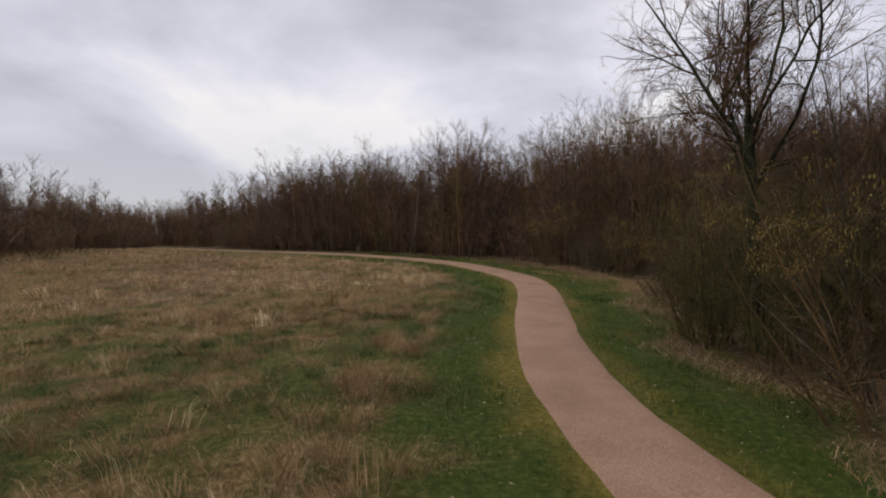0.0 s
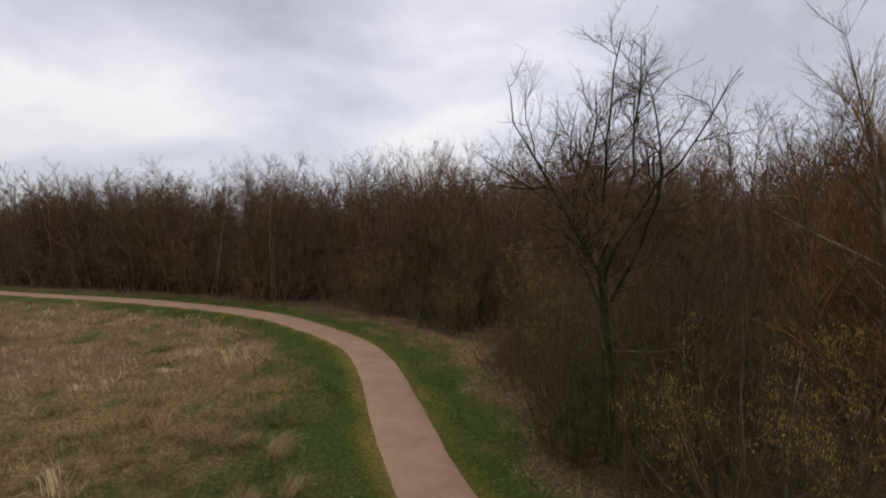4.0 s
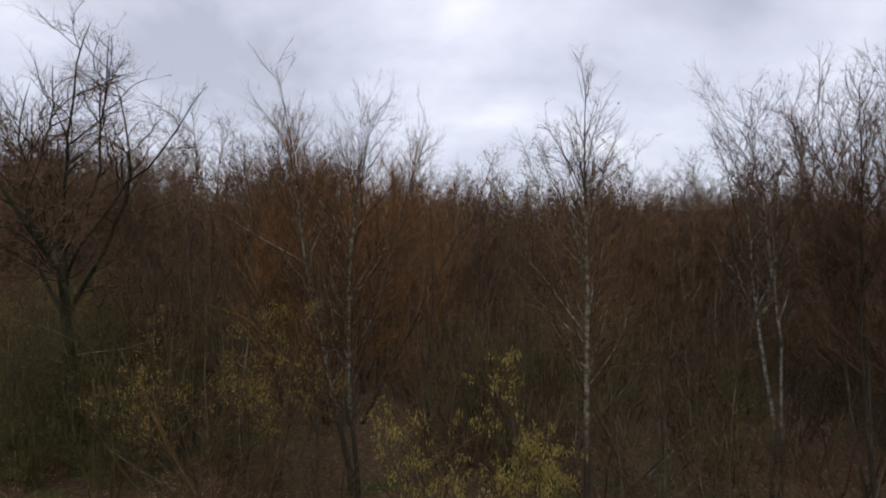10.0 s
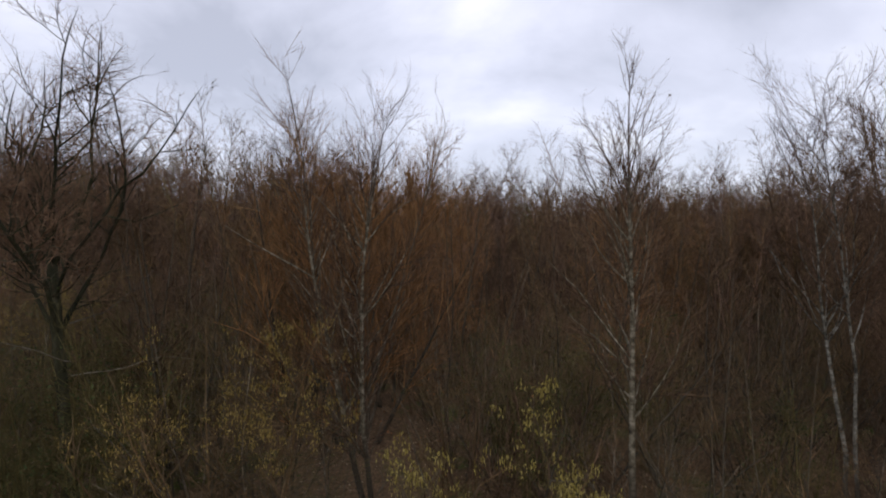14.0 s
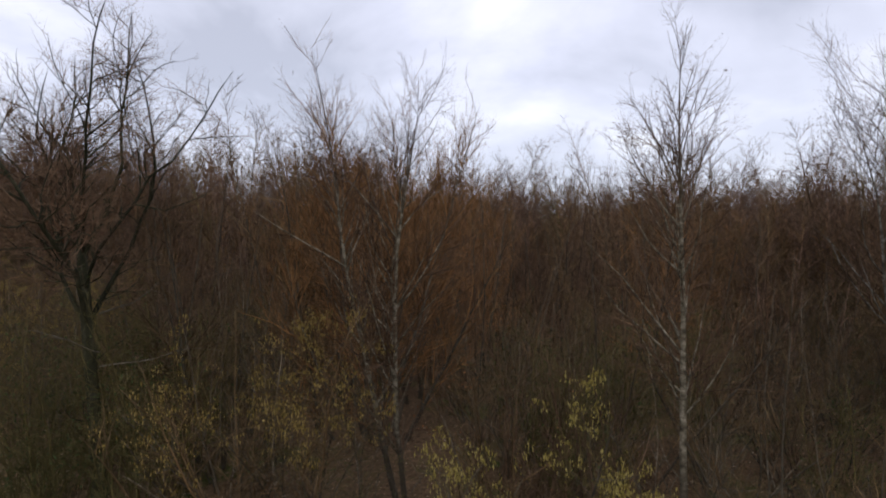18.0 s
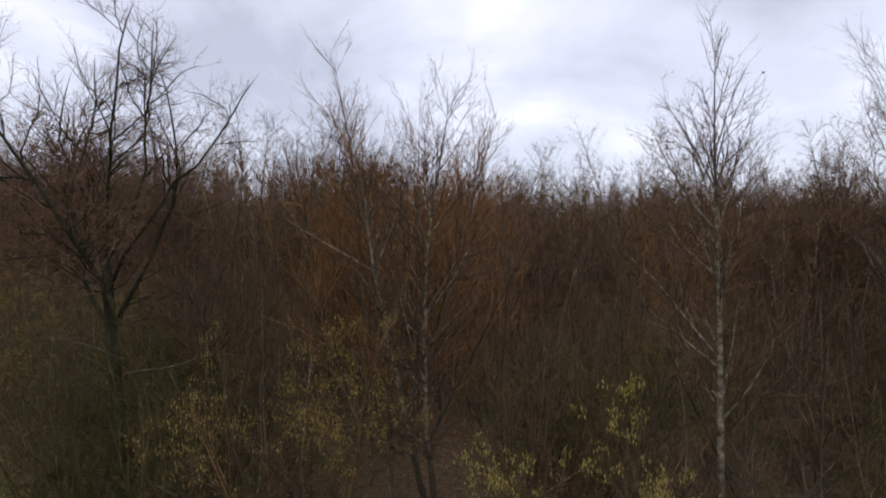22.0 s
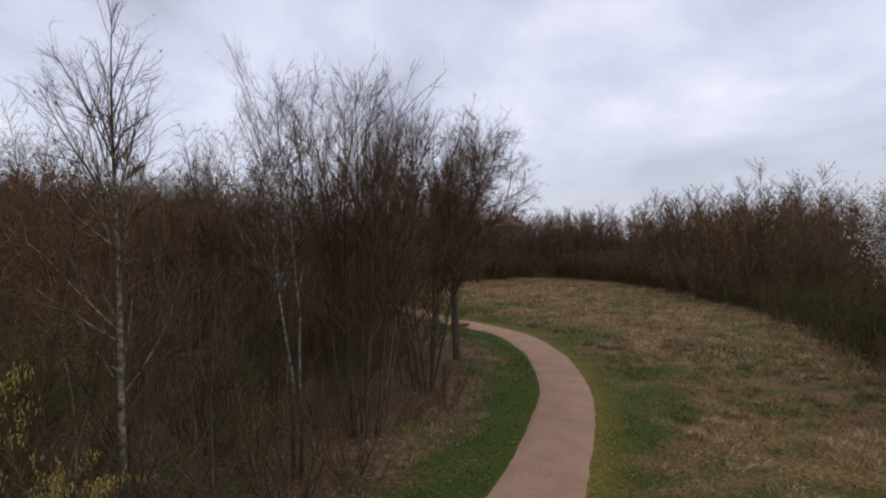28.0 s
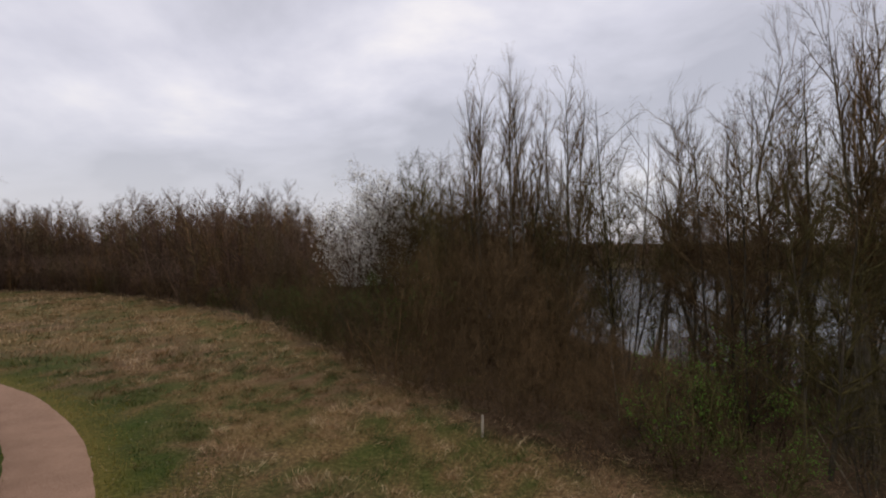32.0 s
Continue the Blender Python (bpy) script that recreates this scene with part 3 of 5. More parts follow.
def build_ground():
    gx, gy = grid_axis(2, 1600, 14, 270), grid_axis(2, 1600, 14, 270)
    X, Y = np.meshgrid(gx, gy, indexing="ij")
    x, y = X.ravel(), Y.ravel()
    side = aside(WAY_LINE, x, y)
    hedge = aside(HEDGE_LINE, x, y)
    away = np.abs(side)
    rough = np.array([noise.fractal(Vector((a * 0.5, b * 0.5, 0)), 0.8, 2.0, 3) if abs(a) < 90 and abs(b) < 120 else 0.0 for a, b in zip(x, y)])
    z = rise(x, y) + 0.07 * rough * np.clip((away - 1.1) / 1.5, 0, 1) - 0.03 * (away < 1.2)
    n = len(gx)
    i = (np.arange(n - 1)[:, None] * n + np.arange(n - 1)).ravel()
    tris = np.vstack([np.c_[i, i + n, i + n + 1], np.c_[i, i + n + 1, i + 1]])
    me = mesh_from("ground", np.c_[x, y, z], tris, [GROUND])
    me.polygons.foreach_set("use_smooth", np.ones(len(tris), bool))
    wood = np.clip((side - wood_edge(y) + 0.8 + 0.5 * rough) / 0.9, 0, 1) * (side > 0)
    wood = np.maximum(wood, np.clip((hedge + 0.4 + rough) / 1.2, 0, 1) * (hedge > -3) * (side < 0))
    wood = np.where(np.hypot(x, y) > 150, 1.0, wood)
    edge = np.where((side < 0) & (y < 0), 2.5, 3.3) + np.where(y < 0, 2.2, 1.5) * rough
    attribute(me, "wood", wood)
    attribute(me, "green", np.clip((greenness(x, y) + 0.15 * np.exp(-np.clip(away - 3, 0, 9) / 2.6) - 0.48) / 0.16, 0, 0.8) * (np.hypot(x, y) < 120))
    attribute(me, "verge", np.clip((edge - away) / 1.3, 0, 1))
    attribute(me, "moss", np.clip((1.38 + 0.4 * (y < 0) + 0.3 * rough - away) / (0.3 + 0.5 * (y < 0)), 0, 1) * np.where(side < 0, 1.0, np.where(y < 0, 0.1, 0.5)))
    tagged(new("ground", me), "gently rising ground of rough winter turf and leaf litter", "ground", kind="structure")


def build_path():
    line = rounded(WAY, 0.2)
    tan = unit(np.gradient(line, axis=0))
    nor = np.c_[tan[:, 1], -tan[:, 0]]
    cross = np.array([-1.02, -0.9, -0.6, 0.0, 0.6, 0.9, 1.02])
    crown = np.array([-0.05, 0.012, 0.028, 0.04, 0.028, 0.012, -0.05])
    rng = np.random.default_rng(5)
    wav = np.convolve(rng.normal(0, 0.09, len(line) + 14), np.ones(15) / 15, "valid")
    wav2 = np.convolve(rng.normal(0, 0.09, len(line) + 14), np.ones(15) / 15, "valid")
    off = cross[None] * (0.84 + 0.075 * np.clip((5 - line[:, 1]) / 5, 0, 1))[:, None] + np.where(cross < 0, wav[:, None], wav2[:, None]) * (np.abs(cross) > 0.7)
    pts = line[:, None] + nor[:, None] * off[..., None]
    z = rise(pts[..., 0], pts[..., 1]) + crown
    v = np.concatenate([pts, z[..., None]], 2).reshape(-1, 3)
    k, n = len(cross), len(line)
    i = (np.arange(n - 1)[:, None] * k + np.arange(k - 1)).ravel()
    tris = np.vstack([np.c_[i, i + 1, i + k + 1], np.c_[i, i + k + 1, i + k]])
    me = mesh_from("path", v, tris, [GRAVEL])
    me.polygons.foreach_set("use_smooth", np.ones(len(tris), bool))
    tagged(new("path", me), "winding footpath of fine reddish gravel", "path", kind="structure")


def build_lake():
    u, v = np.meshgrid(np.linspace(-140, 140, 60), np.linspace(-6, 110, 40), indexing="ij")
    x, y = -17 - 0.46 * u - 0.885 * v, -25 + 0.885 * u - 0.46 * v
    i = (np.arange(59)[:, None] * 40 + np.arange(39)).ravel()
    tris = np.vstack([np.c_[i, i + 41, i + 40], np.c_[i, i + 1, i + 41]])
    me = mesh_from("lake", np.c_[x.ravel(), y.ravel(), np.full(x.size, -1.25)], tris, [WATER])
    tagged(new("water", me), "grey rippled lake behind the bushes", "lake", kind="structure")


build_ground()
build_path()
build_lake()

# ---- the kinds of trees and bushes ----
def kind_oak(seed, high, label, fork=7, fork_at=0.5, girth=0.19, way=0.3, fine=0.0042, cover=None, share=0.30, skin=None, twig=None):
    t, c, e = grow(seed, high, girth=girth, bend=0.02, rows=8, sides=10, fork=fork, fork_at=fork_at, fork_way=way, first=(3.8, 0.10, 0.85, share), top=0.45,
                   rest=((7, 0.75, 0.55), (9, 0.7, 0.48), (6, 0.7, 0.45)), fine=fine, crook=0.21, lift=0.04, steps=(7, 4, 2), round_twigs=1, cover=cover, bark=1)
    return plant("oak_tree", label, "tree", t, c, skin or BARK_OAK, twig or TWIG_PURPLE, group="trees beside the path")


def kind_birch(seed, high, label, stems=1, lean=0.02, t0=0.2, top=0.22, sweep=(0.0, 0.0), leafy=0.03, share=0.24, per_m=4.4, angle=0.62, girth=0.075, skin=None, fine=0.0034, bark=1, base=0.3):
    t, c, e = grow(seed, high, stems=stems, lean=lean, girth=girth, bend=0.012 + 0.05 * (stems > 1), base=base, rows=11, sides=9, even=0.86,
                   first=(per_m, t0, angle, share), top=top, rest=((7, 0.6, 0.5), (9, 0.6, 0.5), (7, 0.6, 0.45)), fine=fine, crook=0.11, lift=0.07, drop=0.03, bark=bark, round_twigs=1, fan=0.5)
    swept((*t, c), high, sweep)
    e[:, :2] += np.array(sweep) * (np.clip(e[:, 2:], 0, None) / high) ** 3
    rng = np.random.default_rng(seed + 50)
    at = e[(rng.random(len(e)) < leafy) & (e[:, 2] > 0.55 * high) & (np.hypot(e[:, 0], e[:, 1]) < 0.15 * high)]
    return plant("birch_tree", label, "tree", t, c, skin or BARK_BIRCH, TWIG_PURPLE, leaves(rng, at, 0.042, 1.2) if len(at) else None, LEAF_BROWN, "few brown leaves still hanging", "trees beside the path", stems)


def kind_alder(seed, high, label, stems=9):
    t, c, e = grow(seed, high, stems=stems, lean=0.22, girth=0.055, bend=0.05, base=0.55, sides=7, even=0.74, first=(4.6, 0.28, 0.55, 0.25), top=0.62,
                   rest=((7.5, 0.6, 0.5), (9, 0.6, 0.48), (4, 0.6, 0.45)), fine=0.0046, crook=0.12, lift=0.08, round_twigs=1, cover=(0.42 * high, 0.42 * high, 0.62 * high), fan=0.3)
    return plant("alder_tree", label, "tree", t, c, BARK_OAK, TWIG_PURPLE, group="trees beside the path", stems=stems)


def kind_slim(seed, high, twig, label, name="young_tree", fine=0.0042, group="young trees of the eastern wood", stems=3):
    t, c, e = grow(seed, high, stems=stems, lean=0.16, girth=0.055, bend=0.04, base=0.4, rows=7, sides=5, even=0.66, first=(5, 0.12, 0.85, 0.25), top=0.42,
                   rest=((6, 0.75, 0.52), (8, 0.7, 0.5), (4, 0.7, 0.45)), fine=fine, crook=0.13, lift=0.06, steps=(3, 1, 1), round_twigs=1, cover=(0.48 * high, 0.30 * high, 0.55 * high), full=0.985)
    return plant(name, label, "tree", t, c, BARK_OAK, twig, group=group, stems=0)


def kind_dome(seed, high, twig, label):
    """A dense broad bush-like tree of many stems with a smooth domed crown of fine twigs."""
    t, c, e = grow(seed, high, stems=15, lean=0.55, girth=0.055, bend=0.06, base=0.8, rows=8, sides=5, even=0.72, first=(4.6, 0.14, 0.55, 0.25), top=0.6,
                   rest=((7, 0.55, 0.5), (9, 0.5, 0.48), (3, 0.5, 0.45)), fine=0.0036, crook=0.10, lift=0.10, steps=(4, 2, 1), round_twigs=1, cover=(0.45 * high, 0.36 * high, 0.55 * high), full=0.975)
    return plant("domed_willow", label, "tree", t, c, BARK_OAK, twig, group="trees beside the path", stems=15)


def swept(meshes, high, way):
    """Bends a grown tree over, more and more towards its top."""
    for v, t in meshes:
        v[:, :2] += np.array(way) * (np.clip(v[:, 2:], 0, None) / high) ** 3


def bunch(rng, at, n, spread):
    """n places round each of the given ones."""
    return np.repeat(at, n, 0) + rng.normal(0, spread, (len(at) * n, 3))


def kind_shrub(seed, high, twig, label, leaf=None, leafy=0.3, size=0.04, name="shrub", stems=11, lean=0.5, leaf_label="", group="shrubs of the wood's edge", fine=0.0036, pale=False, dense=1.0, low=0.25, base=0.55, girth=0.024):
    t, c, e = grow(seed, high, stems=stems, lean=lean, girth=girth, bend=0.10, base=base, rows=5, sides=4, even=0.55, first=(4.4 * dense, 0.08, 0.85, 0.32), top=0.6,
                   rest=((7 * dense, 0.75, 0.52), (9 * dense, 0.75, 0.48), (4 * dense, 0.7, 0.45)), fine=fine, crook=0.17, lift=0.04, steps=(2, 1, 1), round_twigs=1, bark=1 if pale else 0,
                   cover=(0.42 * high, (0.28 + 0.36 * lean) * high, 0.62 * high))
    rng = np.random.default_rng(seed + 9)
    fol = None
    if leaf in (LEAF_YELLOW, LEAF_GOLD):
        at = e[(rng.random(len(e)) < leafy) & (e[:, 2] > low * high)]
        fol = join([catkins(rng, bunch(rng, at, 10, 0.05), size), leaves(rng, bunch(rng, at, 2, 0.06), 0.034, 0.8)])
    elif leaf:
        at = e[(rng.random(len(e)) < leafy) & (e[:, 2] > (0.3 * high if leaf is BLOSSOM else 0.0))]
        fol = leaves(rng, bunch(rng, at, 3, 0.07), size)
    return plant(name, label, "shrub", t, c, BARK_LICHEN if pale else twig, twig, fol, leaf, leaf_label, group)


def kind_bramble(seed, label):
    rng = np.random.default_rng(seed)
    n = 70
    a = rng.uniform(0, 2 * np.pi, n)
    at = np.c_[np.cos(a), np.sin(a), np.zeros(n)] * rng.uniform(0, 0.9, (n, 1))
    at[:, 2] = -0.05
    w = np.c_[np.cos(a), np.sin(a), rng.uniform(0.8, 2.0, n)]
    L = rng.uniform(0.9, 2.0, n)
    P, R = limbs(rng, at, w, L, np.full(n, 0.006), np.full(n, 0.003), 4, 0.16, -0.22)
    Q, S, M = sprout(rng, (P, R, L), 7, 0.2, 0.8, 0.15, 0.12, 0.003, 0.0015, 1, 0.2, -0.05)
    fol = leaves(rng, bunch(rng, Q[:, -1][rng.random(len(Q)) < 0.7], 2, 0.05), 0.05)
    top = tagged(new("bramble_bush"), label, "bush", "brambles of the wood's edge")
    part("tangle", mesh_from("tangle", *join([tubes(P, R, 3), tubes(Q, S, 3)]), [TWIG_PURPLE]), top)
    part("leaves", mesh_from("leaves", *fol, [LEAF_BROWN]), top, "withered brown leaves")
    return top


def kind_willow(seed, high, label, stems=3, lean=0.14, angle=0.42, share=0.2, bend=0.04, crook=0.1):
    t, c, e = grow(seed, high, stems=stems, lean=lean, girth=0.11, bend=bend, base=0.5, rows=11, sides=8, even=0.78, first=(3.4, 0.2, angle, share), top=0.5,
                   rest=((5, 0.45, 0.5), (7, 0.5, 0.48), (4, 0.5, 0.45)), fine=0.004, crook=crook, lift=0.08, steps=(5, 3, 2), round_twigs=1, fan=0.4)
    return plant("willow_tree", label, "tree", t, c, BARK_ALDER, TWIG_BROWN, group="lakeside trees", stems=stems)


# ---- trees along the path ----
oak_a = settle(kind_oak(13, 10.2, "bare spreading oak with crooked limbs and a mossy trunk", 9, 0.52, 0.125, cover=(5.6, 3.3, 4.9), share=0.25, skin=BARK_MOSSY), 6.9, 11.6, 0.6)
settle(kind_birch(21, 8.9, "pale-barked bare birch with ascending pale branches", stems=2, lean=0.035, leafy=0.0, share=0.26, per_m=5.0, t0=0.18, top=0.35, skin=BARK_BIRCH_GREY, fine=0.0036, base=0.15), 8.0, 5.25, 1.0)
settle(kind_birch(22, 9.2, "slender birch with a few brown leaves near its tip", lean=0.0, share=0.25, per_m=6.0, angle=0.54, leafy=0.012, skin=BARK_BIRCH_GREY), 7.75, 0.45, 5.1)
settle(kind_birch(23, 9.2, "twin-stemmed white birch with crooked trunks", stems=2, lean=0.15, leafy=0.02, girth=0.062, per_m=5.2, t0=0.5, top=0.5, share=0.25, sweep=(-0.3, 1.3)), 9.4, -3.2)
settle(kind_alder(31, 9.9, "dense many-stemmed bare alder with upright branches", 10), 10.6, -5.8, 0.0)
settle(kind_alder(32, 9.8, "many-stemmed bare alder with fine upright twigs", 8), 12.6, -9.6, 2.2, 0.95)
oak_b = settle(kind_oak(12, 11.0, "round-crowned bare oak standing at the bend of the path", 10, 0.40, 0.16, 0.55, 0.0050, (6.2, 4.3, 5.0), 0.27), 15.6, -13.9, 1.2)
settle(kind_dome(33, 9.3, TWIG_RUST, "dense domed willow with rust-brown twigs behind the birch"), 12.1, 7.9, 0.0)


def dead_branch(seed, at, way, length, parent):
    rng = np.random.default_rng(seed)
    P, R = limbs(rng, np.array([at]), np.array([way], float), np.array([length]), np.array([0.016]), np.array([0.005]), 7, 0.16, -0.01)
    Q, S, M = sprout(rng, (P, R, np.array([length])), 3.2, 0.3, 0.7, 0.16, 0.1, 0.006, 0.003, 3, 0.15, 0.0)
    part("dead_branch", mesh_from("dead_branch", *join([tubes(P, R, 5), tubes(Q, S, 3)]), [TWIG_DEAD]), parent, "bleached dead branch")


stub_at, stub_r = limbs(np.random.default_rng(8), np.array([[0, 0, 1.45]]), np.array([[math.cos(-2.87), math.sin(-2.87), 0.05]]), np.array([0.85]), np.array([0.085]), np.array([0.07]), 3, 0.05, 0.0)
part("broken_branch", mesh_from("broken_branch", *tubes(stub_at, stub_r, 7), [TWIG_RUST]), oak_b, "short snapped-off branch with a reddish break")
for k, (high, turn, length) in enumerate(((3.0, 3.0, 2.6), (2.7, 4.6, 2.4), (3.8, 5.4, 2.4))):
    dead_branch(310 + k, (0, 0, high), (math.cos(turn), math.sin(turn), 0.12), length, oak_a)


def kind_sapling(seed, high, label):
    t, c, e = grow(seed, high, stems=3, lean=0.45, girth=0.028, bend=0.06, base=0.4, rows=7, sides=5, first=(2.2, 0.3, 0.6, 0.16), top=0.5,
                   rest=((6, 0.6, 0.5), (8, 0.6, 0.48)), fine=0.003, crook=0.12, lift=0.05, steps=(4, 2, 1), round_twigs=1, fan=0.3)
    return plant("birch_sapling", label, "sapling", t, c, BARK_LICHEN, TWIG_BROWN, group="leaning saplings of the wood", stems=3)


sapling = settle(kind_sapling(35, 5.5, "thin leaning birch sapling with pale grey bark"), 8.6, -0.9, 0.4)
for x, y, turn, size in ((10.6, 1.6, 4.2, 1.2), (8.9, 9.8, 5.0, 1.1), (11.2, -0.8, 2.0, 1.1), (7.3, -1.6, 0.9, 0.8), (12.4, 4.4, 5.6, 1.3), (6.9, 13.6, 3.7, 0.9)):
    stand(sapling, x, y, turn, size)

# ---- bushes at the wood's edge ----
settle(kind_shrub(41, 3.8, TWIG_OLIVE, "hazel shrub hung with yellow catkins at the wood's edge", LEAF_YELLOW, 0.75, 0.072, "hazel_shrub", 8, 0.52, "hanging yellow catkins", pale=True, low=0.35), 6.3, 2.35)
hazel_gold = settle(kind_shrub(42, 4.4, TWIG_BROWN, "hazel shrub with scattered golden-brown leaves beside the path", LEAF_GOLD, 0.48, 0.058, "hazel_shrub", 8, 0.45, "scattered golden leaves", low=0.45), 6.0, 7.1, 0.0, 1.08)
settle(kind_shrub(43, 4.2, TWIG_BROWN, "young beech holding a few orange dead leaves", LEAF_ORANGE, 0.09, 0.05, "beech_shrub", 5, 0.35, "orange dead leaves"), 8.7, 3.7)
thicket = settle(kind_shrub(44, 4.2, TWIG_BROWN, "tangled bare thicket shrub with lichen-grey stems in the wood", name="thicket_shrub", pale=True), 7.2, 8.4)
thicket_dark = settle(kind_shrub(45, 3.8, TWIG_PURPLE, "tangled bare reddish-brown thicket shrub", name="thicket_shrub"), 8.8, 1.9)
thicket_olive = settle(kind_shrub(46, 4.5, TWIG_OLIVE, "mossy olive-brown bare shrub with dull leaves", LEAF_DULL, 0.14, 0.034, name="thicket_shrub", leaf_label="dull olive leaves", pale=True), 8.2, 9.7)
bramble = settle(kind_bramble(47, "low arching bramble with withered leaves"), 6.6, 4.0)
slim_brown = settle(kind_slim(51, 8.2, TWIG_BROWN, "slender bare young tree in the wood"), 12.5, 9.5)
slim_rust = settle(kind_slim(52, 8.6, TWIG_RUST, "slender young tree with dense rust-brown twigs"), 14.5, 12.5)
slim_purple = settle(kind_slim(53, 8.0, TWIG_PURPLE, "slender bare tree with purplish-brown twigs"), 13.0, 15.0)
for x, y, turn, size in ((14.6, 10.6, 1.1, 0.9), (15.4, 8.0, 3.3, 0.9), (16.2, 10.4, 5.5, 0.92)):
    stand(slim_rust, x, y, turn, size)
for ob, x, y, turn, size in ((thicket, 8.2, -2.3, 0.3, 0.72), (thicket_dark, 8.8, -4.2, 1.3, 0.75), (bramble, 8.0, -3.4, 2.0, 1.1), (thicket_olive, 8.4, -0.6, 2.4, 0.7)):
    stand(ob, x, y, turn, size)

# ---- lakeside ----
green_bush = settle(kind_shrub(61, 3.2, TWIG_OLIVE, "lakeside shrub in fresh green leaf", LEAF_GREEN, 0.9, 0.05, "willow_bush", 11, 0.6, "small fresh green leaves", "lakeside bushes", fine=0.005), -7.5, -9.9)
dull_bush = settle(kind_shrub(62, 3.8, TWIG_OLIVE, "dense dark green lakeside bush coming into leaf", LEAF_HEDGE, 0.6, 0.056, "lakeside_bush", 14, 0.7, "dull green leaves", "lakeside bushes", fine=0.007, base=1.1, girth=0.016), 4.4, -30.0)
round_bush = settle(kind_shrub(63, 4.2, TWIG_TAN, "dense rounded bare bush with fine brown twigs", None, name="lakeside_bush", stems=20, lean=0.62, group="lakeside bushes", fine=0.0055, dense=1.45, base=1.4, girth=0.013), -0.7, -20.0, 0.0, 1.12)
tall_bush = settle(kind_shrub(65, 5.6, TWIG_BROWN, "tall dense bare brown bush by the lake", None, name="lakeside_bush", stems=13, lean=0.4, group="lakeside bushes", fine=0.0065, base=1.0, girth=0.018), -2.6, -24.0)
blossom_tree = settle(kind_shrub(64, 10.3, TWIG_PURPLE, "blackthorn tree covered in white spring blossom", BLOSSOM, 0.65, 0.095, "blossom_tree", 14, 0.3, "white blossom", "lakeside trees", 0.008, dense=0.8), 0.8, -30.6)
stand(round_bush, -3.9, -15.9, 1.5, 0.85)
for x, y, turn, size in ((1.0, -21.4, 0.3, 0.62), (-0.7, -18.0, 1.1, 0.55), (-1.9, -17.0, 2.7, 0.6), (-3.0, -15.2, 3.9, 0.55), (-4.5, -13.9, 5.1, 0.52), (-6.0, -12.0, 0.8, 0.5), (-5.3, -14.6, 1.9, 0.62), (-7.0, -13.0, 4.4, 0.58), (-8.4, -12.4, 2.1, 0.6), (-6.9, -15.8, 3.3, 0.65)):
    stand(round_bush, x, y, turn, size)
for x, y, turn, size in ((-4.6, -12.7, 0.4, 0.9), (-5.3, -11.6, 1.3, 1.0), (-6.0, -10.8, 2.5, 0.95), (-6.8, -10.2, 3.6, 1.05), (-7.6, -9.2, 4.8, 1.0), (-8.6, -8.6, 5.7, 1.0), (-3.9, -13.6, 2.9, 0.85)):
    stand(bramble, x, y, turn, size)
for x, y, turn, size in ((5.5, -31.4, 1.0, 0.95), (7.0, -33.2, 2.2, 0.85), (8.5, -35.4, 3.4, 0.75), (2.6, -27.0, 3.1, 0.8), (-1.3, -22.6, 4.0, 1.28), (3.2, -28.6, 5.0, 0.9)):
    stand(dull_bush, x, y, turn, size)
stand(green_bush, -9.4, -11.2, 1.0, 1.05)
stand(green_bush, -8.6, -8.4, 2.0, 0.8)
slim_lake = settle(kind_slim(54, 9.2, TWIG_BROWN, "bare young tree with dense upright twigs by the lake", "lakeside_tree", 0.0062, "lakeside trees"), -7.2, -25.4)
slim_shore = settle(kind_slim(55, 9.0, TWIG_OLIVE, "bare olive-brown young tree on the lake's bank", "lakeside_tree", 0.0062, "lakeside trees"), -12.4, -16.4)
willow_a = settle(kind_willow(71, 15.0, "tall bare willow with upright feathery branches by the lake"), -5.2, -24.2)
willow_b = settle(kind_willow(72, 13.0, "bare willow with crooked spreading limbs by the lake", 2, 0.3, 0.6, 0.24, 0.09, 0.17), -12.2, -13.4)
for ob, x, y, turn, size in ((willow_a, -6.6, -23.0, 1.0, 1.0), (willow_a, -8.2, -22.0, 2.3, 0.93), (willow_a, -3.6, -26.2, 4.0, 0.62), (willow_b, -11.1, -18.7, 2.0, 0.98), (willow_b, -12.4, -17.5, 4.1, 0.92),
                             (willow_b, -12.7, -11.3, 1.1, 1.05), (willow_a, -13.2, -10.2, 3.0, 0.95), (willow_b, -16.0, -16.2, 5.2, 1.0), (willow_a, -15.4, -12.6, 0.4, 0.9)):
    stand(ob, x, y, turn, size)
settle(kind_birch(27, 6.4, "slender pale birch stem standing among the lakeside bushes", lean=0.0, leafy=0.0, share=0.14, per_m=2.5, girth=0.036, t0=0.45), -8.13, -14.71, 0.4)
for ob, x, y, turn, size in ((slim_lake, -6.0, -26.5, 0.2, 1.25), (slim_shore, -9.2, -24.0, 1.2, 1.2), (slim_lake, -10.4, -20.6, 2.2, 1.2), (slim_shore, -9.6, -18.2, 3.2, 1.0), (slim_lake, -13.6, -18.2, 4.2, 1.15),
                             (slim_shore, -13.9, -14.8, 5.2, 1.15), (slim_lake, -11.0, -12.6, 0.7, 1.0), (slim_shore, -14.4, -11.2, 1.7, 1.2), (slim_lake, -11.4, -15.6, 2.7, 0.95), (slim_lake, -13.0, -8.6, 3.7, 1.2), (slim_shore, -10.6, -9.4, 4.7, 0.9)):
    stand(ob, x, y, turn, size)
